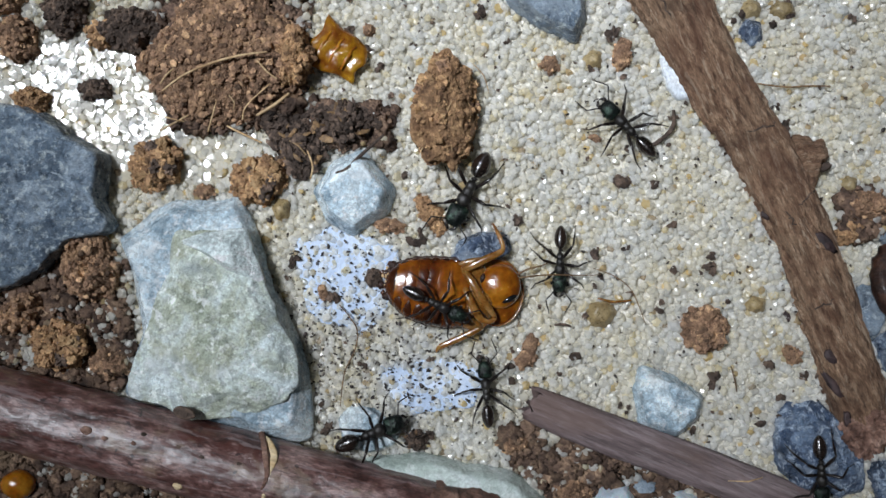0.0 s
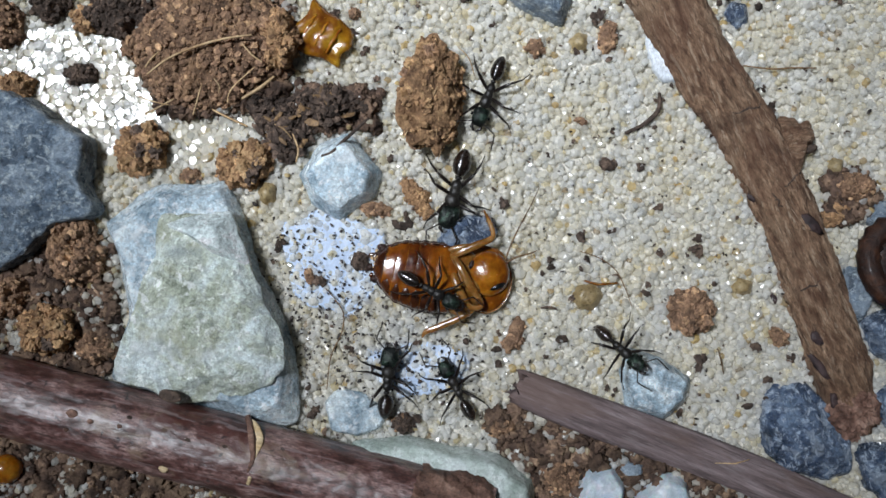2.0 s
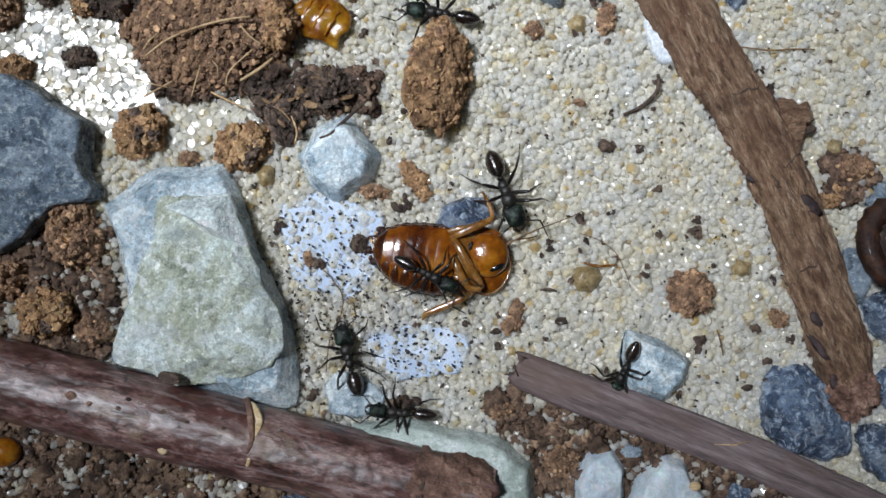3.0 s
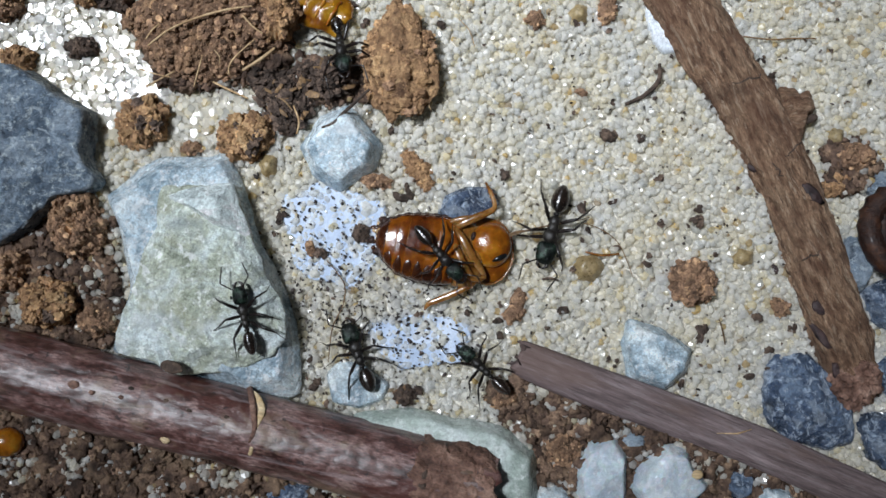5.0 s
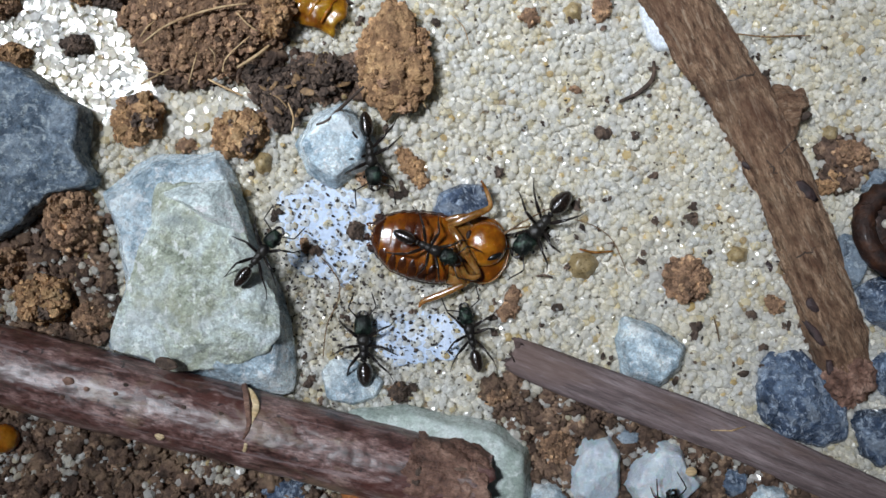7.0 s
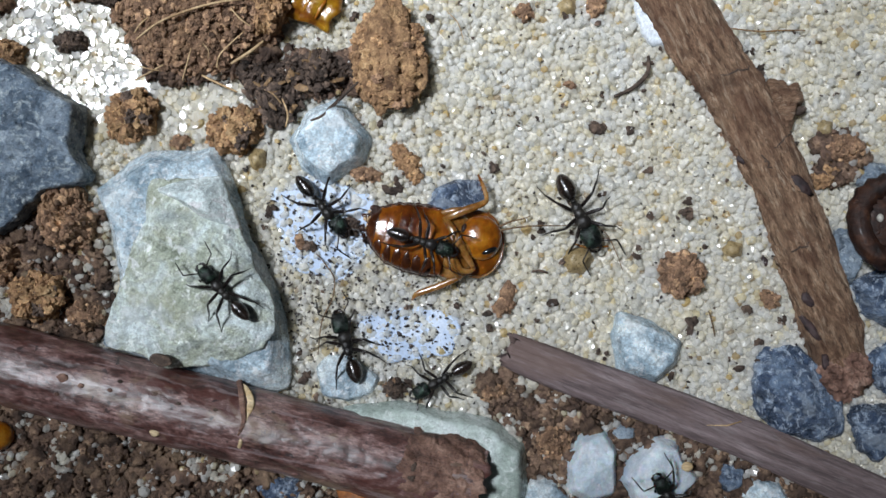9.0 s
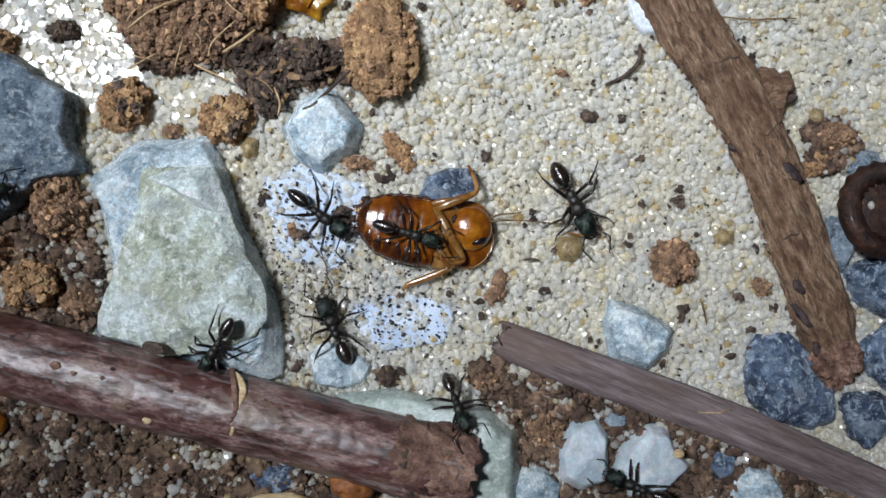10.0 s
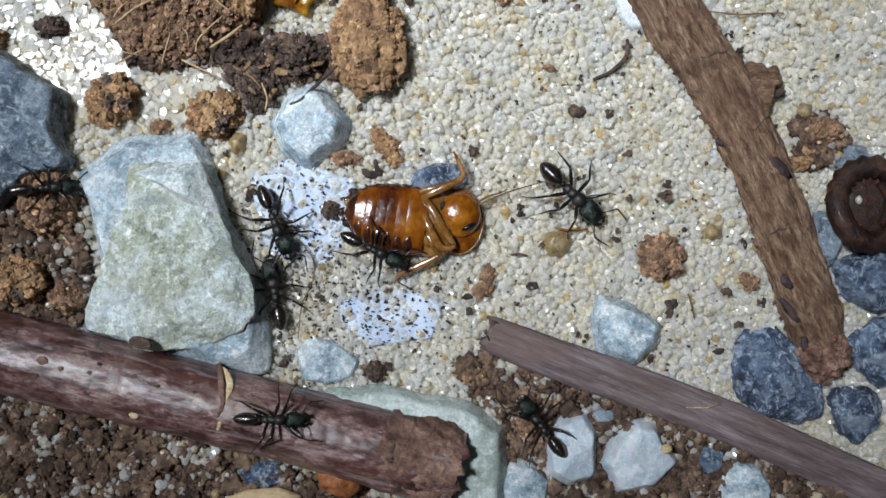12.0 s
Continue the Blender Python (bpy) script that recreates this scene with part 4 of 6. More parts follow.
    for name, pts, h, mat_, label, seed in (
            ("tan_pebble", [(10.23, -4.67), (10.84, -3.73), (11.98, -3.65), (12.67, -4.67), (11.86, -5.77), (10.64, -5.60)], 0.8, TAN_STONE, "smooth translucent tan pebble on sand", 60),
            ("tan_pebble", [(10.03, 13.69), (10.64, 14.51), (11.58, 14.23), (11.50, 13.16), (10.52, 13.00)], 0.6, TAN_STONE, "small yellowish pebble in sand", 61),
            ("tan_pebble", [(21.48, 17.40), (22.09, 18.22), (23.12, 17.81), (23.03, 16.87), (21.97, 16.70)], 0.7, TAN_STONE, "small golden-brown pebble in sand", 62),
            ("tan_pebble", [(23.44, 17.28), (24.14, 18.10), (25.37, 17.94), (25.65, 16.99), (24.54, 16.46)], 0.7, TAN_STONE, "smooth tan pebble in sand", 63),
            ("grey_pebble", [(21.39, 15.76), (21.97, 16.70), (23.03, 16.46), (23.19, 15.15), (22.29, 14.57)], 0.8, DARK_STONE, "dark grey-green pebble in sand", 64),
            ("tan_pebble", [(21.76, -4.05), (22.46, -3.39), (23.39, -3.64), (23.27, -4.53), (22.33, -4.70)], 0.5, TAN_STONE, "small pale tan pebble in sand", 65),
            ("tan_pebble", [(-12.47, 2.84), (-11.98, 3.66), (-11.09, 3.58), (-11.08, 2.23), (-11.90, 1.78)], 0.8, TAN_STONE, "smooth olive-brown pebble beside earth", 66),
            ("tan_pebble", [(28.72, 4.52), (29.23, 5.34), (30.04, 5.16), (29.94, 4.10), (29.20, 3.90)], 0.6, TAN_STONE, "small tan pebble beside earth", 67)):
        stone(name, pts, h, mat_, label, "pebble", "pebbles", seed=seed, relief=0.02, segs=36, rings=8, wall=1.2, facets=3, slopes=(0, 0.1), ragged=0.03)
    x, y = 18.64, -19.24
    solo("pale_spot", lump((0, 0, 0), (0.42, 0.36, 0.14), 0.1, 1.5, 2, 2), SPLINT, at(x, y, 1.95), "pale yellowish disc stuck to a white stone", "seed husk", bears=False)


# ---- clods and crumbs ----
def add_clods():
    big = [(-22.00, 13.18), (-19.81, 16.00), (-18.22, 18.41), (-14.62, 20.02), (-12.20, 17.21), (-9.60, 15.41), (-9.47, 13.20), (-10.59, 11.19), (-13.18, 9.38), (-16.58, 8.46), (-19.78, 9.38)]
    COVERED.append(big)
    c = clod("earth_slab", big, 2.9, CLOD, "large flat slab of crumbly brown earth with straws", seed=2, rings=56, segs=220, relief=0.065, freq=0.9, ragged=0.10)
    face = [(-12.11, 14.39), (-11.24, 15.70), (-9.66, 15.07), (-9.30, 13.40), (-10.13, 11.62), (-11.55, 11.42)]
    fx, fy = centre(face)
    part("ochre_face", crumbled(heap(face, 1.5, seed=44, crumbly=True, relief=0.16, freq=0.9, rings=20, segs=80, ragged=0.14), 5, most=0.3), OCHRE, c, "broken ochre face of the slab",
         m=at(fx - centre(big)[0], fy - centre(big)[1], 1.35), smooth=False)
    for name, pts, h, m_, label, seed in (
            ("earth_clod", [(-22.73, 5.96), (-22.21, 7.33), (-20.39, 7.74), (-18.57, 7.18), (-18.69, 5.44), (-20.18, 4.22), (-22.20, 4.62)], 1.6, OCHRE, "rough ochre-brown lump of earth on sand", 5),
            ("earth_clod", [(-15.33, 4.83), (-14.73, 6.25), (-12.71, 6.78), (-11.17, 6.05), (-11.49, 4.23), (-12.90, 3.02), (-14.92, 3.42)], 1.6, OCHRE, "ochre-brown lump of earth with roots", 6),
            ("earth_clod", [(17.22, -5.64), (17.83, -4.35), (19.45, -4.10), (20.54, -5.32), (20.26, -6.93), (18.64, -7.50), (17.42, -6.77)], 1.7, CLOD, "round rough lump of brown earth on sand", 7),
            ("earth_clod", [(28.99, 3.22), (30.02, 4.30), (31.84, 4.00), (32.22, 2.78), (30.99, 1.90), (29.46, 2.08)], 1.4, CLOD, "brown lump of earth beside a stick", 8),
            ("earth_clod", [(28.05, 1.03), (29.09, 2.12), (30.22, 1.94), (30.08, 0.81), (28.65, 0.09)], 1.0, OCHRE, "orange-brown crumb of earth beside a stick", 9),
            ("earth_clod", [(-30.84, -3.67), (-29.23, -3.06), (-28.41, -4.27), (-29.41, -5.89), (-31.43, -6.09), (-32.85, -4.88)], 2.0, CLOD, "reddish-brown lump of earth", 10),
            ("earth_clod", [(-29.61, -6.49), (-28.01, -5.08), (-25.58, -5.48), (-24.97, -7.49), (-26.37, -8.91), (-28.79, -8.71)], 2.2, OCHRE, "lumpy ochre-brown clod in soil", 11),
            ("earth_clod", [(-27.42, -0.44), (-26.42, 1.10), (-24.40, 0.58), (-22.98, -1.24), (-23.37, -3.66), (-25.59, -4.07), (-27.21, -2.45)], 2.4, CLOD, "tall crumbly brown clod beside a stone", 12),
            ("earth_clod", [(-25.57, -8.10), (-24.57, -6.97), (-22.75, -7.29), (-22.54, -8.90), (-24.15, -9.71)], 1.4, CLOD, "small brown clod beside a pale stone", 13),
            ("earth_clod", [(-25.08, 16.17), (-23.67, 17.39), (-20.84, 17.19), (-20.02, 15.36), (-22.04, 13.94), (-24.47, 14.55)], 1.6, HUMUS, "dark crumbly clod among sand grains", 14),
            ("earth_clod", [(-32.56, 15.34), (-31.36, 16.97), (-29.33, 16.16), (-29.12, 14.13), (-30.93, 13.12)], 1.4, CLOD, "brown clod at the sand's edge", 15),
            ("earth_clod", [(-31.32, 10.89), (-30.11, 11.70), (-28.29, 11.09), (-28.49, 9.88), (-30.10, 9.47)], 1.2, OCHRE, "ochre crumb beside wet sand", 16),
            ("earth_clod", [(-28.73, 17.58), (-27.72, 18.80), (-25.70, 18.40), (-25.89, 16.17), (-27.30, 14.95), (-28.52, 15.76)], 1.5, HUMUS, "dark brown crumbly clod among sand grains", 40),
            ("earth_clod", [(-25.76, 15.81), (-24.75, 16.63), (-23.53, 16.02), (-23.73, 14.59), (-25.15, 14.10)], 1.1, OCHRE, "ochre-brown clod among sand grains", 41),
            ("earth_clod", [(-33.08, 18.24), (-31.46, 19.06), (-30.04, 18.25), (-30.64, 17.02), (-32.26, 16.82)], 1.2, CLOD, "brown clod among loose grains", 42),
            ("earth_clod", [(-26.60, 11.76), (-25.18, 12.25), (-23.75, 11.77), (-24.16, 10.87), (-25.78, 10.70)], 0.9, HUMUS, "dark crumb on wet sand", 17),
            ("earth_clod", [(3.68, -13.92), (4.91, -13.21), (6.12, -13.54), (6.19, -14.44), (4.68, -14.82)], 0.8, CLOD, "flat brown crumb on sand", 18),
            ("earth_clod", [(-2.81, -13.85), (-2.20, -13.05), (-1.26, -13.38), (-1.19, -14.19), (-2.01, -14.67)], 0.8, HUMUS, "small dark crumb beside a stone", 19),
            ("earth_clod", [(7.89, -16.99), (9.72, -16.48), (11.13, -17.42), (10.09, -19.03), (8.28, -18.81)], 1.2, CLOD, "brown clod among grains below a strip of wood", 20),
            ("bark_crumb", [(12.24, 14.47), (12.85, 15.41), (13.67, 15.08), (13.58, 13.37), (12.85, 12.76), (12.24, 13.12)], 0.8, CLOD, "flat reddish-brown bark crumb on sand", 21),
            ("bark_crumb", [(-2.28, 3.66), (-1.39, 3.99), (0.04, 2.65), (0.45, 1.30), (-0.37, 0.90), (-1.59, 2.24)], 0.7, OCHRE, "curled brown bark flake on sand", 22),
            ("earth_clod", [(6.96, 13.38), (7.36, 14.00), (8.18, 13.87), (8.47, 12.98), (7.65, 12.57)], 0.6, CLOD, "small brown crumb on sand", 23),
            ("earth_clod", [(5.17, -8.06), (5.80, -7.05), (6.40, -7.26), (6.51, -8.28), (5.57, -8.88)], 0.6, CLOD, "brown crumb on sand", 24),
            ("earth_clod", [(12.19, 5.11), (12.88, 5.39), (13.69, 4.89), (13.28, 4.28), (12.46, 4.46)], 0.5, HUMUS, "dark crumb on sand", 25),
            ("earth_clod", [(-5.76, -2.11), (-5.14, -1.30), (-4.33, -1.64), (-4.55, -2.78), (-5.36, -2.85)], 0.6, HUMUS, "dark crumb on bare plaster", 26),
            ("earth_clod", [(-5.25, 2.03), (-3.83, 2.24), (-2.60, 1.71), (-2.81, 1.14), (-4.64, 1.14)], 0.7, CLOD, "brown crumb under a pale stone", 27),
            ("earth_clod", [(24.45, -7.29), (25.06, -6.80), (25.87, -7.37), (25.67, -8.43), (24.85, -8.31)], 0.7, CLOD, "brown crumb beside a stick", 28),
            ("earth_clod", [(10.42, 8.08), (11.03, 8.33), (11.56, 7.92), (11.15, 7.59)], 0.4, CLOD, "tiny brown crumb on sand", 29),
            ("earth_clod", [(12.78, 5.11), (13.35, 5.31), (13.76, 4.82), (13.27, 4.42)], 0.4, HUMUS, "tiny dark crumb on sand", 30),
            ("earth_clod", [(-9.10, -2.77), (-8.61, -2.45), (-8.21, -3.26), (-8.37, -3.91), (-8.90, -3.67)], 0.4, CLOD, "tiny oblong brown crumb on plaster", 31),
            ("earth_clod", [(-5.89, 16.10), (-5.28, 16.30), (-4.79, 15.90), (-5.15, 15.32), (-5.72, 15.49)], 0.6, CLOD, "small round brown crumb on sand", 32),
            ("earth_clod", [(-18.14, 3.85), (-17.66, 4.66), (-16.64, 4.54), (-16.44, 3.85), (-17.25, 3.56)], 0.7, CLOD, "small reddish crumb beside a pale stone", 33),
            ("earth_clod", [(-2.79, -13.60), (-1.97, -13.07), (-1.16, -13.60), (-1.57, -14.53), (-2.50, -14.45)], 0.6, CLOD, "small dark crumb by a stone", 34),
            ("earth_clod", [(5.74, -6.90), (6.35, -6.09), (6.96, -6.49), (6.55, -8.52), (5.74, -8.52)], 0.5, CLOD, "flat brown crumb beside the insect", 35)):
        n = 1.0 if len(pts) < 6 else 1.6
        ob = clod(name, pts, h, m_, label, category="crumb" if h < 1 else "clod", seed=seed, rings=int(12 * n), segs=int(50 * n), freq=1.3 if h < 1.3 else 0.9, ragged=0.26 if m_ is OCHRE else 0.16)
        if m_ is OCHRE and h > 1.3:
            rng = random.Random(seed)
            for q in range(16):
                a, d = rng.uniform(0, 6.3), 1.3 * rng.random() ** 0.7
                x, y, r = d * math.cos(a) + 0.3, d * math.sin(a), rng.uniform(0.2, 0.55)
                part("crumb", lump((0, 0, 0), (r * rng.uniform(0.9, 1.5), r, r * 0.7), 0.7, 1.8, 3, q), (SPLINTERY, OCHRE, HUMUS)[q % 3], ob,
                     "pale ochre crumb" if q % 3 == 0 else "", m=at(x, y, h * (1 - (d / 2.3) ** 2.6) * 0.92, 0, 0, 50 * q), smooth=False)


def add_litter():
    """Dark rotting plant litter between the slab and the loose clod: crumbly mould with bark flakes and straws in it."""
    rng = random.Random(31)
    for pts, h, label, seed in (
            ([(-9.75, 8.7), (-9.5, 10.3), (-8.1, 10.6), (-6.4, 10.4), (-5.1, 9.9), (-4.6, 8.7), (-5.6, 7.9), (-6.9, 7.4), (-8.6, 7.3)], 1.7, "dark brown crumbly lump of rotting plant litter", 4),
            ([(-13.2, 9.2), (-11.6, 9.9), (-9.6, 9.3), (-8.5, 8.0), (-7.9, 6.6), (-8.9, 5.7), (-10.1, 4.4), (-11.2, 5.2), (-11.6, 6.4), (-12.4, 7.4)], 1.2, "flaky dark plant litter with straws beside the slab", 43)):
        cx, cy = centre(pts)
        geo = crumbled(heap(pts, h, crumbly=True, seed=seed, rings=26, segs=90, relief=0.24, freq=0.8, ragged=0.26), seed, 16.0, 0.3)
        mould = solo("plant_litter", geo, HUMUS, at(cx, cy), label, "litter", "earth clods", smooth=False)
        top = surface_under(only=[(at(cx, cy), geo)])
        for q in range(34):
            a, d = rng.uniform(0, 6.3), rng.random() ** 0.6
            x, y = cx + 2.2 * d * math.cos(a), cy + 1.7 * d * math.sin(a)
            z, long_, turn = foot(top, x, y), rng.uniform(0.2, 0.6), rng.uniform(-0.3, 3.0)
            flake = lump((0, 0, 0), (long_, long_ * rng.uniform(0.2, 0.45), 0.06), 0.35, 1.3, 3, q, Matrix.Rotation(turn, 3, "Z") @ Matrix.Rotation(rng.uniform(-0.5, 0.5), 3, "Y"))
            part("bark_flake", flake, (HUMUS, HUMUS, ROOT)[q % 3], mould, "curled brown bark flake", m=at(x - cx, y - cy, z + 0.08), smooth=False)


def add_loose_clod():
    """The ochre clod that gets shoved aside, with paler crumbs and a few fine roots stuck to both sides."""
    v, f = lump((0, 0, 0), (2.5, 3.95, 1.35), 0.22, 1.7, 5, 3)
    v = [(x * (1.0 - 0.045 * y), y * 0.97, z * (0.95 + 0.3 * (y / 3.95) ** 2)) for x, y, z in v]
    rng = random.Random(6)
    bits = [(v, f)]
    for i in range(1500):
        p, r = Vector(rng.choice(v)) * 0.985, 0.04 + 0.26 * rng.random() ** 6
        bits.append(lump(p, (r * rng.uniform(0.7, 1.4), r, r * rng.uniform(0.7, 1.2)), 0.5, 1.6, 1 if r < 0.15 else 2, rng.random() * 90))
    v, f = join(*bits)
    clod_ob = solo("loose_clod", (v, f), OCHRE, at(0.23, 9.89, 1.1), "loose elongated ochre-brown earth clod", "clod", "earth clods", bears=False, smooth=False)
    base = bits[0][0]
    for i in range(22):
        p, r = Vector(rng.choice(base)), rng.uniform(0.22, 0.5)
        part("crumb", lump((0, 0, 0), (r, r * rng.uniform(0.7, 1.1), r * 0.7), 0.6, 1.7, 3, i), (OCHRE, SPLINTERY, CLOD)[i % 3], clod_ob, "paler ochre crumb" if i % 3 == 1 else "", m=at(*(p * 0.97)), smooth=False)
    for i in range(6):
        p = Vector(rng.choice(base))
        side = Vector((rng.uniform(-1, 1), rng.uniform(-1, 1), 0)).normalized()
        part("root_hair", tube([p - side * 0.5, p * 1.03, p + side * 0.6 + Vector((0, 0, 0.1))], [0.025, 0.04, 0.02], 6), STRAW, clod_ob, "fine pale root hair")
    return clod_ob, (v, f)


# ---- sticks ----
def add_sticks():
    line = [(-38.0, -9.84), (-35.07, -10.22), (-27.64, -12.06), (-21.77, -13.62), (-14.74, -15.41), (-8.12, -17.15), (-2.28, -18.76), (1.21, -19.70), (4.01, -20.50)]
    geo, m, turn = branch(line, [5.45, 5.45, 5.55, 5.5, 5.4, 5.3, 5.5, 5.75, 5.5], 5.3, sides=110, steps=30, ridge=0.035, seed=3, z=1.8, tips=(0, 0.7))
    stick = thing("dead_stick", m, "thick glossy red-brown dead stick with broken end", "stick", "sticks")
    part("bark", geo, BARK, stick)
    supports.append((m, geo))
    stick_supports.append(supports[-1])
    back = m.inverted()

    def on(x, y, z):
        v = back @ Vector((x * MM, y * MM, z * MM))
        return v.x * 1000, v.y * 1000, v.z * 1000

    stick_tree = surface_under(only=[(m, geo)])

    def along(pts, rise, steps=4):
        return smooth_line([on(x, y, foot(stick_tree, x, y) + rise) for x, y in pts], steps)

    line = along([(-12.69, -13.18), (-12.23, -13.40), (-11.85, -13.79), (-11.54, -14.28), (-11.58, -14.86), (-11.70, -15.32)], 0.0)
    part("scar", tube(line, [0.06 + 0.30 * math.sin(math.pi * min(1, 1.15 * i / (len(line) - 1))) ** 0.8 if i < len(line) - 3 else 0.05 for i in range(len(line))], 8, 0.35), SPLINT, stick, "bare pale wood where the bark is torn")
    line = along([(-15.50, -11.40), (-14.36, -11.71), (-13.29, -12.48), (-12.53, -13.32), (-12.04, -14.32), (-11.86, -15.39), (-12.24, -16.30)], 0.02)
    part("bark_lip", tube(line, [0.06 + 0.20 * math.sin(math.pi * i / (len(line) - 1)) for i in range(len(line))], 8, 0.6), BROKEN, stick, "torn bark edge curling round the scar")
    line = along([(-12.05, -16.57), (-12.13, -16.95), (-12.29, -17.22)], 0.0)
    part("scar", tube(line, [0.05] + [0.14] * (len(line) - 2) + [0.04], 7, 0.5), SPLINT, stick, "bare pale wood where the bark is torn")
    for (x, y), big in zip([(-24.07, -12.34), (-18.00, -16.15), (-24.45, -13.40), (-20.86, -13.20), (-22.85, -12.87)], (0.42, 0.36, 0.2, 0.2, 0.22)):
        part("lenticel", lump(on(x, y, foot(stick_tree, x, y)), (big, big * 0.75, big * 0.45), 0.2, 1.5, 2, 4), SPLINT if big == 0.36 else BROKEN, stick, "raised tan bark pore")
    for x, y in [(-22.77, -12.87), (-17.88, -13.52), (-13.79, -14.65), (-20.25, -12.67), (-16.28, -14.18)]:
        part("pit", lump(on(x, y, foot(stick_tree, x, y) - 0.02), (0.22, 0.14, 0.07), 0.25, 1.5, 2, x), HUMUS, stick, "dark pit in the bark")
    x, y = -18.04, -11.42
    part("bud", lump(on(x + 0.4, y + 0.15, 3.7), (0.8, 0.42, 0.32), 0.10, 1.2, 3, 6), HUMUS, stick, "dark bud knob")
    end = [(-1.48, -18.50), (0.12, -19.26), (1.59, -19.70), (2.96, -20.09), (3.99, -20.39)]
    (v, f), m_end, _ = branch(end, [4.9, 5.6, 6.0, 6.0, 5.0], 5.5, sides=110, steps=22, ridge=0.10, seed=19, z=1.8, tips=(0.5, 1.0))
    part("broken_end", (v, f), BROKEN, stick, "rough brown broken end of bare wood", m=back @ m_end)
    part("knot", lump(on(-0.5, -18.9, 4.45), (0.34, 0.62, 0.22), 0.3, 1.4, 3, 9), HUMUS, stick, "dark hollow knot")
    line = [(13.77, 22.67), (16.48, 17.81), (19.90, 11.73), (23.05, 6.89), (26.06, 0.83), (27.94, -4.81), (29.62, -10.04), (30.70, -14.06)]
    geo, m, turn = branch(line, [5.4, 5.2, 4.7, 4.3, 4.2, 4.2, 4.1, 3.4], 3.0, sides=110, steps=34, ridge=0.12, seed=7, z=0.15, tips=(0, 1.0), box=2.3)
    stick = thing("dry_branch", m, "weathered brown dry branch with peeling bark", "stick", "sticks")
    part("bark", geo, WOOD, stick)
    supports.append((m, geo))
    stick_supports.append(supports[-1])
    back = m.inverted()

    bark_tree = surface_under(only=[(m, geo)])
    for a, b in (((21.46, 8.20), (23.99, 9.03)), ((25.12, 2.97), (26.78, 4.60)), ((26.08, -4.34), (27.68, -3.63)), ((15.2, 18.3), (16.3, 16.2)), ((25.0, 1.6), (24.3, 2.6))):
        line = []
        for q in range(9):
            x, y = a[0] + (b[0] - a[0]) * q / 8 + 0.12 * math.sin(q * 2.3), a[1] + (b[1] - a[1]) * q / 8 + 0.12 * math.cos(q * 1.7)
            line.append(on(x, y, foot(bark_tree, x, y)))
        part("crack", tube(line, [0.03 + 0.045 * math.sin(math.pi * q / 8) for q in range(9)], 6), HUMUS, stick, "dark crack across the bark")
    flap = [(25.24, 8.20), (26.21, 8.11), (26.61, 7.70), (27.14, 7.86), (27.66, 7.29), (27.81, 6.56), (27.56, 6.15), (27.24, 6.32), (27.07, 5.67), (26.90, 4.86), (26.08, 3.65), (24.95, 4.15)]
    fx, fy = centre(flap)
    part("snag", heap(flap, 0.85, seed=5, facets=3, slopes=(0.02, 0.18), relief=0.16, freq=1.1, segs=90, rings=14, sink=0.5, ragged=0.16, wall=0.9), WOOD, stick,
         "peeling flap of bark", m=back @ at(fx, fy, 0.5))
    # no real opening: a dark lump gives the flap's hole its shade
    x, y = 27.36, 5.83
    part("snag_hole", lump(on(x, y, 0.75), (0.3, 0.5, 0.5), 0.25, 1.3, 3, 3), HUMUS, stick, "dark lump for the shaded hollow under the bark flap")
    def on_bark(x, y):
        return x, y, foot(bark_tree, x, y) + 0.05

    for x, y, r, turn, label in ((27.52, -7.62, (0.62, 0.36, 0.13), 0.1, "dark peeled spot"), (27.85, -9.81, (1.35, 0.30, 0.13), 0.25, "dark peeled spot"), (28.70, -12.08, (0.6, 0.28, 0.13), -0.2, "dark peeled spot"),
                                 (24.92, -4.85, (0.42, 0.2, 0.12), 0.0, "dark peeled spot"), (27.01, 0.44, (0.95, 0.36, 0.10), 0.3, "dark oval bark scar"), (23.2, 2.4, (0.4, 0.3, 0.1), 0.6, "dark peeled spot")):
        part("peeled_spot", lump(on(*on_bark(x, y)), r, 0.4, 1.6, 3, x, Matrix.Rotation(turn, 3, "Z")), PEELED, stick, label)
    tip = [(-1.6, -1.3), (0, -1.9), (1.5, -1.5), (2.1, 0.2), (1.3, 1.6), (0.1, 1.9), (-1.4, 1.3)]
    part("broken_end", crumbled(heap(tip, 1.7, seed=8, crumbly=True, relief=0.2, freq=1.0, segs=80, rings=18, sink=0.5), 9, most=0.35), BROKEN, stick,
         "crumbled earthy broken end", m=back @ at(30.34, -13.08, 0.3, 0, 0, -65), smooth=False)
    line = [(6.37, -11.08), (10.13, -12.65), (21.33, -16.78), (27.71, -19.62), (31.68, -21.42), (36.45, -23.62)]
    geo, m, turn = branch(line, [2.5, 2.9, 2.95, 2.95, 2.95, 2.95], 1.3, sides=36, steps=18, ridge=0.035, seed=11, z=0.55, tips=(1.0, 0), box=3.6)
    strip = thing("wood_strip", m, "flat grey-brown strip of weathered wood", "wood strip", "sticks")
    part("strip", geo, GREY_WOOD, strip)
    supports.append((m, geo))
    stick_supports.append(supports[-1])
    back = m.inverted()
    part("splinter", tube([on(20.25, -16.48, 1.22), on(21.65, -16.50, 1.35), on(22.66, -16.19, 1.4)], [0.03, 0.06, 0.03], 6), STRAW, strip, "thin lifted splinter")


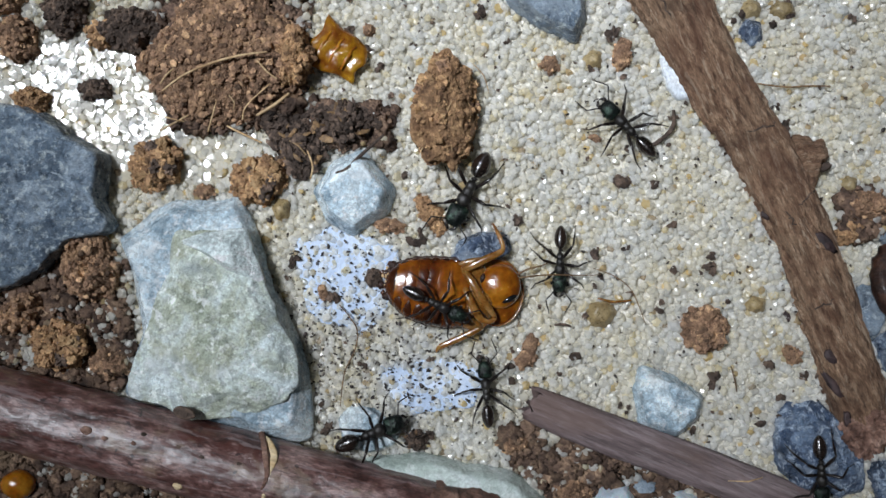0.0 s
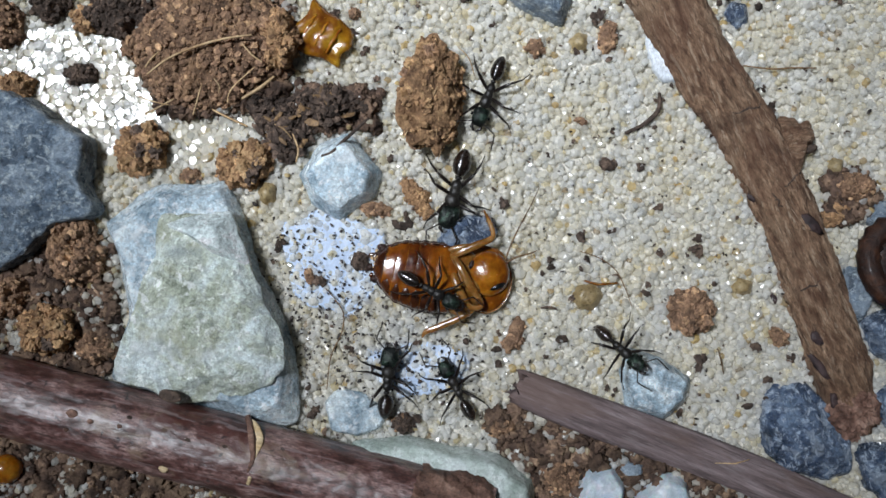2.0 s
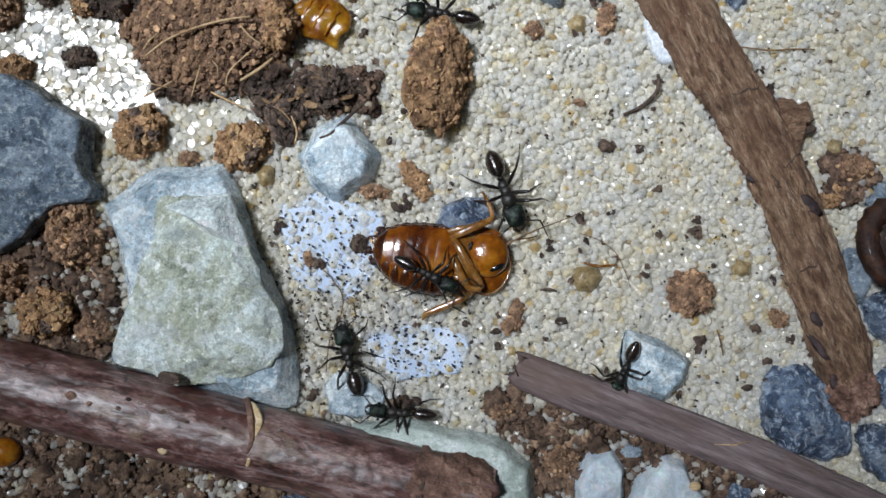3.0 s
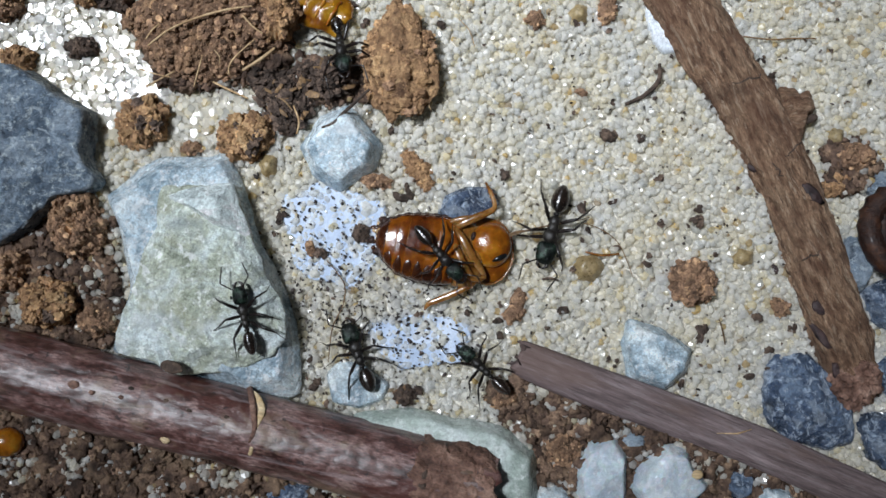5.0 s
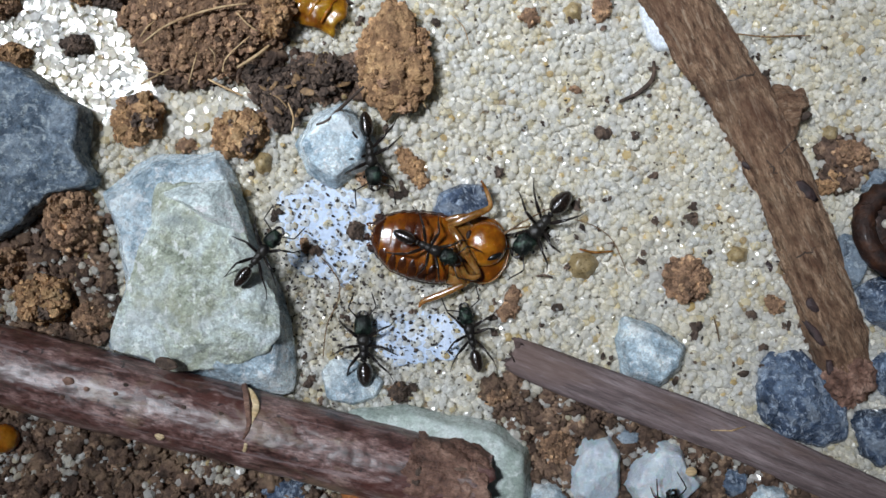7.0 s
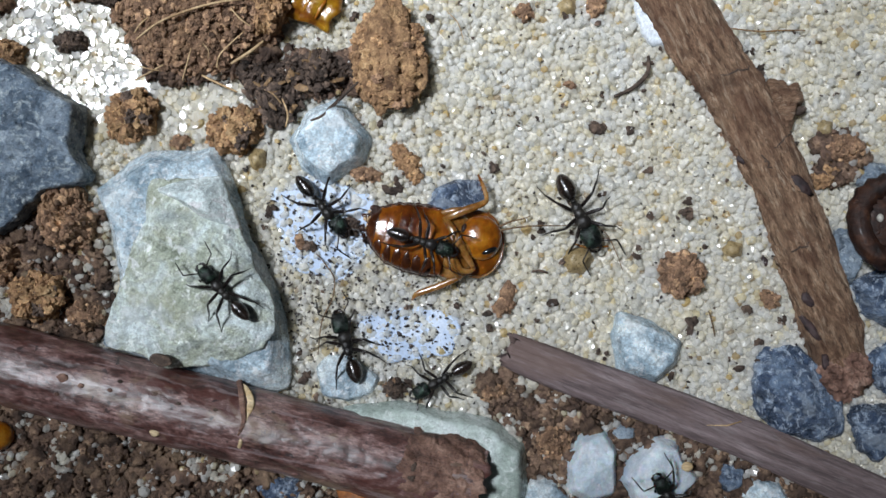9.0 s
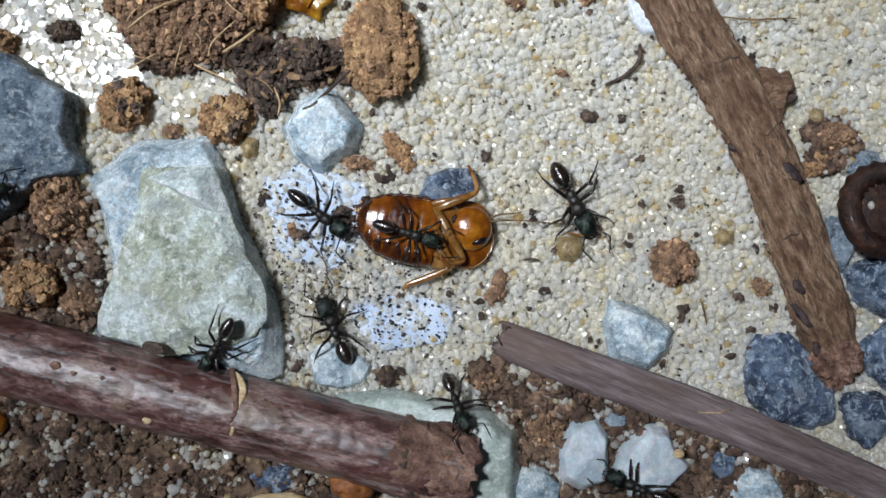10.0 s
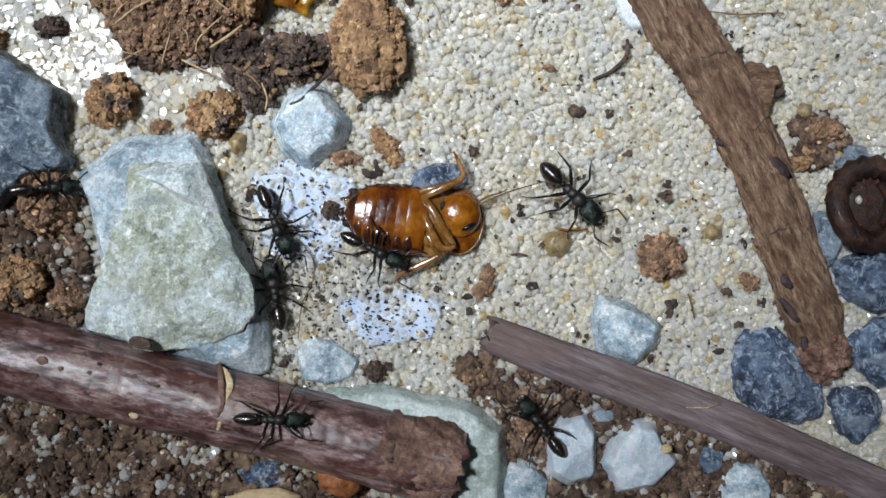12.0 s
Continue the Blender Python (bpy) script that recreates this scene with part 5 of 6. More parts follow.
# ---- small dead matter ----
def add_fibres():
    def fibre(name, pts, z, r, material, label, category="root fibre"):
        lift = 0.45 if name == "straw" else 0.0
        r = r * (0.95 if name == "straw" else 1.0)
        zs = [z + lift + 0.15 * math.sin(2.1 * i) for i in range(len(pts))]
        line = smooth_line([(x - pts[0][0], y - pts[0][1], q) for (x, y), q in zip(pts, zs)], 6)
        solo(name, tube(line, [r * (0.5 + 0.5 * math.sin(math.pi * (0.12 + 0.76 * i / (len(line) - 1)))) for i in range(len(line))], 6), material, at(*pts[0]), label, category, "fibres", bears=False)

    fibre("straw", [(-19.33, 10.79), (-17.77, 11.89), (-15.82, 12.79), (-13.87, 13.26), (-12.11, 13.46)], 2.95, 0.10, STRAW, "long pale straw lying on the earth slab", "straw")
    fibre("straw", [(-19.65, 11.37), (-19.18, 11.96), (-18.75, 12.48)], 2.4, 0.08, STRAW, "short pale straw on the earth slab", "straw")
    fibre("straw", [(-19.95, 8.28), (-18.95, 8.76), (-17.96, 9.40)], 1.4, 0.08, STRAW, "short pale straw at the slab's edge", "straw")
    fibre("straw", [(-15.36, 8.69), (-14.36, 8.17), (-12.88, 7.49)], 0.9, 0.09, STRAW, "thin straw beside the earth slab", "straw")
    fibre("straw", [(-13.00, 9.24), (-11.62, 10.04), (-10.76, 10.83)], 2.1, 0.14, STRAW, "broken straw at the slab's edge", "straw")
    fibre("straw", [(-16.35, 8.05), (-16.04, 9.04), (-15.77, 10.31)], 2.3, 0.06, STRAW, "thin straw hanging over the slab", "straw")
    fibre("straw", [(-13.91, 8.85), (-13.59, 9.84), (-12.02, 11.42)], 2.5, 0.06, STRAW, "thin straw on the earth slab", "straw")
    fibre("straw", [(-12.9, 13.0), (-12.2, 12.2), (-11.5, 11.7)], 2.6, 0.07, STRAW, "thin straw on the slab's ochre face", "straw")
    fibre("straw", [(-14.9, 10.6), (-14.5, 10.1), (-14.6, 9.6)], 2.3, 0.05, STRAW, "bent straw bit on the earth slab", "straw")
    fibre("straw", [(-20.4, 9.5), (-19.2, 9.1), (-18.2, 8.9)], 1.6, 0.05, STRAW, "fine straw over the slab's edge", "straw")
    fibre("straw", [(-9.6, 6.9), (-9.2, 5.8), (-9.4, 4.9)], 1.2, 0.08, STRAW, "broken straw in dark plant litter", "straw")
    fibre("straw", [(-10.9, 7.6), (-10.2, 7.2), (-9.7, 6.6)], 1.1, 0.06, STRAW, "short straw in dark plant litter", "straw")
    fibre("straw", [(2.1, 13.3), (2.9, 12.4), (3.3, 11.2)], 0.2, 0.04, STRAW, "fine pale hair beside the loose clod", "straw")
    fibre("root_fibre", [(-7.38, -11.37), (-7.06, -8.94), (-6.33, -7.32), (-6.17, -5.90), (-6.74, -4.88), (-7.47, -4.07)], 0.35, 0.05, ROOT, "thin curved brown root on sand")
    fibre("root_fibre", [(22.66, 11.93), (24.70, 11.65), (26.33, 11.78), (27.97, 11.74)], 0.4, 0.07, ROOT, "thin reddish root on sand")
    fibre("root_fibre", [(20.78, -8.51), (20.99, -9.41), (21.23, -10.34)], 0.3, 0.06, ROOT, "short dark fibre on sand")
    fibre("root_fibre", [(10.82, -1.41), (12.25, -1.94), (13.47, -2.83), (14.16, -4.25), (14.56, -5.47)], 0.4, 0.035, ROOT, "fine curved hair on sand")
    fibre("amber_sliver", [(11.15, -3.56), (12.25, -3.81), (13.59, -3.72)], 0.45, 0.10, PALE_AMBER, "loose amber chitin sliver on sand", "chitin sliver")
    fibre("root_fibre", [(-10.15, 8.75), (-10.55, 7.11), (-10.75, 5.69)], 0.8, 0.06, ROOT, "thin upright root by the humus")
    fibre("bark_splinter", [(-7.56, 5.30), (-6.76, 5.58), (-6.08, 6.30), (-5.17, 7.10), (-4.17, 7.98)], 1.9, 0.13, HUMUS, "thin dark bark splinter resting on a stone", "splinter")
    fibre("bark_splinter", [(9.20, -5.60), (8.59, -5.44), (8.06, -5.52)], 0.35, 0.10, HUMUS, "tiny dark splinter on sand", "splinter")
    fibre("root_fibre", [(16.62, 9.98), (16.52, 8.75), (15.57, 7.74), (14.13, 7.06)], 0.42, 0.17, HUMUS, "curled brown root bit crusted with earth")
    scrap = [(15.62, 14.19), (16.11, 14.35), (16.92, 13.38), (17.98, 11.83), (18.06, 10.77), (16.95, 10.75), (16.25, 11.6), (15.8, 13.0)]
    x, y = centre(scrap)
    solo("paper_scrap", heap(scrap, 0.55, seed=3, facets=3, slopes=(0.02, 0.12), relief=0.03, segs=60, rings=8, ragged=0.02), PAPER, at(x, y, 0.05),
         "small white paper scrap tucked under a branch", "paper scrap", bears=False)


def add_shells():
    x, y = -7.55, 14.09
    shell = thing("insect_shell", at(x, y), "golden amber translucent insect shell fragment", "insect shell")
    n, m = 18, 12
    verts, faces = [], []
    for i in range(n + 1):
        for j in range(m + 1):
            u, v = i / n * 2 - 1, j / m * 2 - 1
            px, py = 1.95 * u + 0.15 * math.sin(5 * v), 1.62 * v * (1 - 0.18 * u) + 0.1 * math.sin(4 * u)
            pz = 0.75 + 0.45 * (1 - v * v) - 0.25 * u * u + 0.10 * math.sin(9 * u) + 0.12 * noise.noise(Vector((u * 3, v * 3, 2)))
            verts.append((px, py, pz))
    for i in range(n):
        for j in range(m):
            a = i * (m + 1) + j
            faces.append((a, a + m + 1, a + m + 2, a + 1))
    k = len(verts)
    verts += [(px, py, pz - 0.12) for px, py, pz in verts]
    faces += [tuple(reversed([q + k for q in f])) for f in faces]
    edge = [i * (m + 1) for i in range(n + 1)] + [n * (m + 1) + j for j in range(1, m + 1)] + [i * (m + 1) + m for i in range(n - 1, -1, -1)] + [j for j in range(m - 1, 0, -1)]
    faces += [(b, a, a + k, b + k) for a, b in zip(edge, edge[1:] + edge[:1])]
    part("shell_plate", (verts, faces), GOLD, shell, m=at(0, 0, 0, 0, 4, -32))
    for k in range(3):
        line = [(-1.2 + 1.0 * k + 0.08 * math.sin(3 * q), -1.0 + 0.4 * q, 1.02 + 0.10 * math.sin(0.65 * q) + 0.12 * (1 - abs(q - 2.5) / 2.5)) for q in range(6)]
        part("shell_ridge", tube(smooth_line(line, 3), [0.04 + 0.09 * math.sin(math.pi * (0.1 + 0.8 * q / 15)) for q in range(16)], 8, 0.6), HONEY, shell, "red-brown raised ridge", m=at(0, 0, 0, 0, 4, -32))
    x, y = 33.37, -2.28
    husk = thing("brown_husk", at(x, y), "dark brown glossy curled insect husk on stones", "insect husk")
    ring = [(2.35 * math.cos(a), 2.7 * math.sin(a), 1.7 + 0.3 * math.sin(2 * a)) for a in [2 * math.pi * i / 40 for i in range(41)]]
    part("rim", tube(ring, [0.8 + 0.12 * math.sin(3 * i) for i in range(41)], 14), UMBER, husk)
    part("hollow", lump((0, 0, 1.2), (2.2, 2.5, 0.7), 0.12, 1.6, 4, 7), UMBER, husk, "dark shining hollow")
    part("fold", tube([(0.6, 1.6, 1.7), (1.3, 0.6, 1.95), (1.2, -0.6, 1.9), (0.6, -1.5, 1.7)], [0.3, 0.5, 0.5, 0.3], 10), UMBER, husk, "dark inner fold")
    part("grain", lump((-0.9, 0.35, 1.85), (0.24, 0.32, 0.24), 0.15, 1.2, 2, 3), SAND, husk, "white sand grain")
    x, y = -30.28, -16.88
    solo("amber_bead", lump((0, 0, 0.75), (1.25, 1.05, 0.95), 0.05, 1.0, 4, 3), HONEY, at(x, y), "glossy orange-amber seed half sunk in soil", "seed", bears=False)
    x, y = -4.50, -20.72
    solo("leaf_scrap", heap([(-1.9, 1.6), (-0.4, 1.5), (1.2, 0.3), (2.0, -1.4), (0.6, -2.2), (-1.0, -1.2)], 0.7, seed=4, crumbly=True, relief=0.15, freq=0.6, segs=60, rings=12, sink=0.2), LEAF,
         at(x, y, 2.0, 0, 14, 0), "dry rust-orange leaf scrap leaning on a stick", "leaf", bears=False)
    x, y = -9.97, -22.64
    solo("straw_stub", tube([(-2.9, -0.5, 0.5), (-1.0, 0.0, 0.8), (1.2, 0.15, 0.9), (2.7, -0.2, 0.7)], [0.35, 0.6, 0.62, 0.4], 12, 0.6), SPLINT, at(x, y), "pale yellow straw stub in soil", "straw", "fibres", bears=False)


# ---- the upturned cockroach nymph ----
def add_cockroach():
    roach = thing("cockroach_nymph", at(1.04, -3.49), "amber glossy cockroach nymph lying on its back", "cockroach")
    spine_f, mid_y, half = (0, 0.3, 0.58, 1.0), (1.15, 0.60, 0.26, -0.12), (0.0, 0.04, 0.12, 0.3, 0.55, 0.8, 1.0)
    wide_at, tall_at = (0.55, 0.95, 1.5, 2.16, 2.46, 2.52, 2.3), (0.35, 0.58, 0.84, 1.02, 1.06, 1.05, 0.95)

    def belly(f, a, lift=0.0):
        """The abdomen: f runs from the blunt tail to the thorax, a round it from one flank over the upturned belly to the other."""
        w, t = float(np.interp(f, half, wide_at)), float(np.interp(f, half, tall_at))
        ca, sa = math.cos(a), math.sin(a)
        out = math.copysign(abs(ca) ** 0.9, ca) * (w + lift)
        up = math.copysign(abs(sa) ** 0.72, sa) * (t + lift)
        return -4.85 + 5.75 * f + 0.2 * out, float(np.interp(f, spine_f, mid_y)) + 0.97 * out, 0.85 + (up if up > 0 else 0.7 * up)

    def skin(f0, f1, a0, a1, lift, n=10, ragged=0.0, seed=0):
        """A thin raised patch that follows the belly, sunk at its edge."""
        verts, faces = [], []
        for i in range(n + 1):
            for j in range(n + 1):
                u, v = i / n * 2 - 1, j / n * 2 - 1
                u, v = u * math.sqrt(1 - v * v / 2), v * math.sqrt(1 - u * u / 2)
                r = min(1.0, math.hypot(u, v))
                k = 1 + ragged * noise.noise(Vector((u * 2 + seed, v * 2, seed * 3.7)))
                verts.append(belly(f0 + (f1 - f0) * (0.5 + 0.5 * u * k), math.radians(a0 + (a1 - a0) * (0.5 + 0.5 * v * k)), lift * (1 - r ** 3) - 0.01 * r ** 6))
        for i in range(n):
            for j in range(n):
                q = i * (n + 1) + j
                faces.append((q, q + n + 1, q + n + 2, q + 1))
        return verts, faces

    n, around = 8, 56
    for i in range(n):
        verts, faces = [], []
        for j in range(8):
            f = min(1.0, (i + j / 7 * 1.1) / n)
            for k in range(around):
                a = 2 * math.pi * k / around
                verts.append(belly(f, a, 0.010 * math.sin(math.pi * min(1, j / 6.4)) ** 0.7 + 0.03 * noise.noise(Vector((f * 9, math.cos(a) * 2, math.sin(a) * 2 + i))) - (0.02 if j == 7 else 0)))
        for j in range(7):
            for k in range(around):
                q = (k + 1) % around
                faces.append((j * around + k, (j + 1) * around + k, (j + 1) * around + q, j * around + q))
        if i == 0:
            faces.append(tuple(range(around)))
        part("abdomen_segment", (verts, [tuple(reversed(q)) for q in faces]), DEEP_AMBER if i == 0 else AMBER, roach)
        if 0 < i < 7:
            part("segment_spot", skin((i + 0.02) / n, (i + 0.98) / n, 112, 175, 0.07, ragged=0.2, seed=i), DEEP_AMBER, roach, "dark brown side spot")
            part("segment_spot", skin((i + 0.1) / n, (i + 0.9) / n, 6, 26, 0.06, ragged=0.3, seed=i + 9), DEEP_AMBER, roach, "dark brown side spot")
            part("segment_edge", tube([belly(i / n, math.radians(b), -0.005) for b in range(24, 176, 8)], [0.004 + 0.014 * abs(math.sin(1.7 * q + i)) for q in range(19)], 6), HONEY, roach, "pale membrane between body rings")
    for b, r in ((184, 0.13), (-3, 0.15)):
        line = [belly(0.05 + 0.9 * q / 32, math.radians(b)) for q in range(33)]
        part("body_margin", tube(line, [r * (0.55 + 0.45 * math.sin(0.8 * q) ** 2) for q in range(33)], 8), UMBER, roach, "dark toothed side margin")
    rng = random.Random(12)
    for q in range(22):
        x, y, z = belly(rng.uniform(0.0, 0.07), rng.uniform(0.0, 3.1))
        r = rng.uniform(0.08, 0.22)
        part("torn_edge", lump((x - rng.uniform(-0.05, 0.3), y + 0.1, max(z * 0.8, 0.4)), (r * 1.4, r, r * 0.6), 0.4, 1.6, 2, q, Matrix.Rotation(rng.uniform(0, 6.3), 3, "Z")),
             (UMBER, DEEP_AMBER, STRAW)[q % 3], roach, "torn dark tail edge")
    part("cercus", lump((-4.8, 0.05, 0.6), (0.42, 0.30, 0.26), 0.1, 1.5, 3, 4), UMBER, roach, "short dark tail feeler")
    part("cercus", lump((-4.35, 2.35, 0.6), (0.36, 0.24, 0.22), 0.1, 1.5, 3, 5), UMBER, roach, "short dark tail feeler")
    part("thorax", lump((1.25, -0.2, 0.85), (1.75, 2.42, 0.80), 0.05, 1.2, 4, 11), PALE_AMBER, roach)
    part("pronotum", lump((3.0, 0.0, 0.62), (1.90, 2.40, 0.55), 0.02, 1.0, 4, 12), HONEY, roach, "broad translucent amber neck shield")
    rim = [(3.0 + 1.93 * math.cos(a), 2.43 * math.sin(a), 0.62) for a in [math.radians(b) for b in range(-120, 76, 7)]]
    part("shield_rim", tube(rim, [0.03 + 0.04 * math.sin(math.pi * i / (len(rim) - 1)) for i in range(len(rim))], 8, 0.8), PALE_AMBER, roach, "pale translucent rim of the neck shield")
    head = part("head", lump((3.25, 0.40, 1.12), (1.52, 1.62, 0.82), 0.015, 1.0, 4, 13), HONEY, roach, "round glossy amber head")
    part("eye", lump((3.85, -0.50, 1.62), (0.60, 0.22, 0.22), 0.05, 1, 3, 2, Matrix.Rotation(0.36, 3, "Z")), ANT_EYE, head, "black eye")
    part("eye", lump((2.05, 1.05, 1.5), (0.18, 0.34, 0.2), 0.05, 1, 3, 3, Matrix.Rotation(-0.3, 3, "Z")), UMBER, head, "dark brown eye")
    part("mouthparts", lump((2.25, -0.35, 1.5), (0.32, 0.62, 0.3), 0.12, 1.3, 3, 5, Matrix.Rotation(0.6, 3, "Z")), PALE_AMBER, head)
    for x, y, z, rx, ry, turn in ((0.55, 1.05, 1.38, 0.95, 0.42, -0.5), (0.75, 0.0, 1.45, 0.9, 0.42, -0.75), (0.7, -1.2, 1.32, 0.85, 0.42, -0.9)):
        part("coxa", lump((x, y, z), (rx, ry, 0.36), 0.05, 1.3, 3, x, Matrix.Rotation(turn, 3, "Z")), PALE_AMBER, roach, "pale amber leg base")
    legs = (([(0.5, 1.6, 1.5), (1.3, 1.95, 1.8), (2.4, 2.42, 1.9), (3.35, 2.82, 1.9), (3.58, 3.2, 1.8), (3.35, 4.0, 1.6), (2.95, 4.9, 1.3)], [0.2, 0.28, 0.28, 0.22, 0.17, 0.16, 0.06], 1),
            ([(0.7, 1.7, 1.6), (1.2, 0.95, 1.95), (1.8, -0.15, 2.02), (2.45, -1.2, 1.85), (2.8, -1.75, 1.7)], [0.22, 0.28, 0.30, 0.24, 0.13], 0),
            ([(0.7, 0.55, 1.65), (1.0, -0.3, 1.92), (1.5, -1.4, 1.85), (1.95, -1.95, 1.75), (2.6, -1.98, 1.7), (2.85, -1.7, 1.7)], [0.22, 0.30, 0.30, 0.22, 0.17, 0.08], 0),
            ([(0.95, -0.9, 1.55), (1.25, -1.6, 1.6), (1.65, -2.25, 1.35), (1.9, -2.65, 0.95)], [0.2, 0.26, 0.22, 0.1], 0),
            ([(2.2, -2.15, 1.05), (1.5, -2.6, 1.05), (0.4, -3.1, 0.92), (-0.6, -3.5, 0.8), (-1.25, -3.78, 0.7), (-1.5, -4.2, 0.45)], [0.16, 0.22, 0.25, 0.24, 0.19, 0.05], 2),
            ([(0.2, 1.95, 1.35), (1.1, 2.25, 1.6), (2.1, 2.35, 1.7), (2.8, 2.35, 1.65)], [0.16, 0.22, 0.2, 0.1], 0))
    for pts, thick, spines in legs:
        hip = Vector(pts[0])
        rel = [Vector(p) - hip for p in pts]
        line = smooth_line(rel, 3)
        leg = part("leg", tube(line, [float(np.interp(i / 3, range(len(thick)), thick)) for i in range(len(line))], 12, 0.6), PALE_AMBER, roach, m=at(*hip))
        for q in range(9 if spines else 0):
            if spines == 1:
                p, side = rel[4].lerp(rel[6], 0.1 + 0.1 * q), Vector((0.38 if q % 2 else -0.3, 0.12, 0.1))
            else:
                p, side = rel[1].lerp(rel[4], 0.1 + 0.1 * q), Vector((0.02, -0.52, -0.1))
            part("spine", tube([p, p + side], [0.035, 0.012], 5), SPINE if spines == 2 else PALE_AMBER, leg, "fine pale leg spine" if spines == 2 else "")
    feelers = []
    for hip, reach_, label in (((4.3, 1.0, 1.0), 2.7, "stiff dark feeler"), ((4.3, 0.9, 1.15), 6.3, "long thin grey-brown feeler")):
        line = [(reach_ * i / 10, 0.12 * math.sin(i * 0.5), -0.35 * (i / 10) ** 2 + 0.2 * math.sin(i * 0.4)) for i in range(11)]
        f = part("antenna", tube(line, [(0.10 - 0.006 * i) * (1.0 if reach_ < 4 else 0.75) for i in range(11)], 7), ROOT, roach, label, m=at(*hip))
        feelers.append((f, hip))
    for ob in roach.children:
        if ob.name.startswith(("abdomen", "thorax", "head", "pronotum")):
            supports.append((roach.matrix_basis, ([tuple(v.co * 1000) for v in ob.data.vertices], [tuple(p.vertices) for p in ob.data.polygons])))
    return roach, feelers


# ---- ants ----
HIPS = ((0.62, 0.26, 0.72), (0.16, 0.28, 0.70), (-0.30, 0.24, 0.72))
KNEES = (((0, 0, 0), (0.66, 0.80, 0.42), (1.00, 1.38, -0.40), (1.42, 1.62, -0.68)),
         ((0, 0, 0), (0.06, 1.02, 0.50), (-0.30, 1.62, -0.42), (-0.46, 2.06, -0.68)),
         ((0, 0, 0), (-0.72, 0.86, 0.58), (-1.42, 1.30, -0.36), (-2.06, 1.58, -0.68)))


def turned(profile, sides=20, flat=1.0):
    """A body turned round the x axis from rows of x, radius and height of its axis."""
    verts, faces = [], []
    for x, r, z in profile:
        for k in range(sides):
            a = 2 * math.pi * k / sides
            verts.append((x, r * math.cos(a), z + flat * r * math.sin(a)))
    for i in range(len(profile) - 1):
        for k in range(sides):
            n = (k + 1) % sides
            faces.append((i * sides + k, i * sides + n, (i + 1) * sides + n, (i + 1) * sides + k))
    faces.append(tuple(range(sides))[::-1])
    faces.append(tuple((len(profile) - 1) * sides + k for k in range(sides)))
    return verts, faces


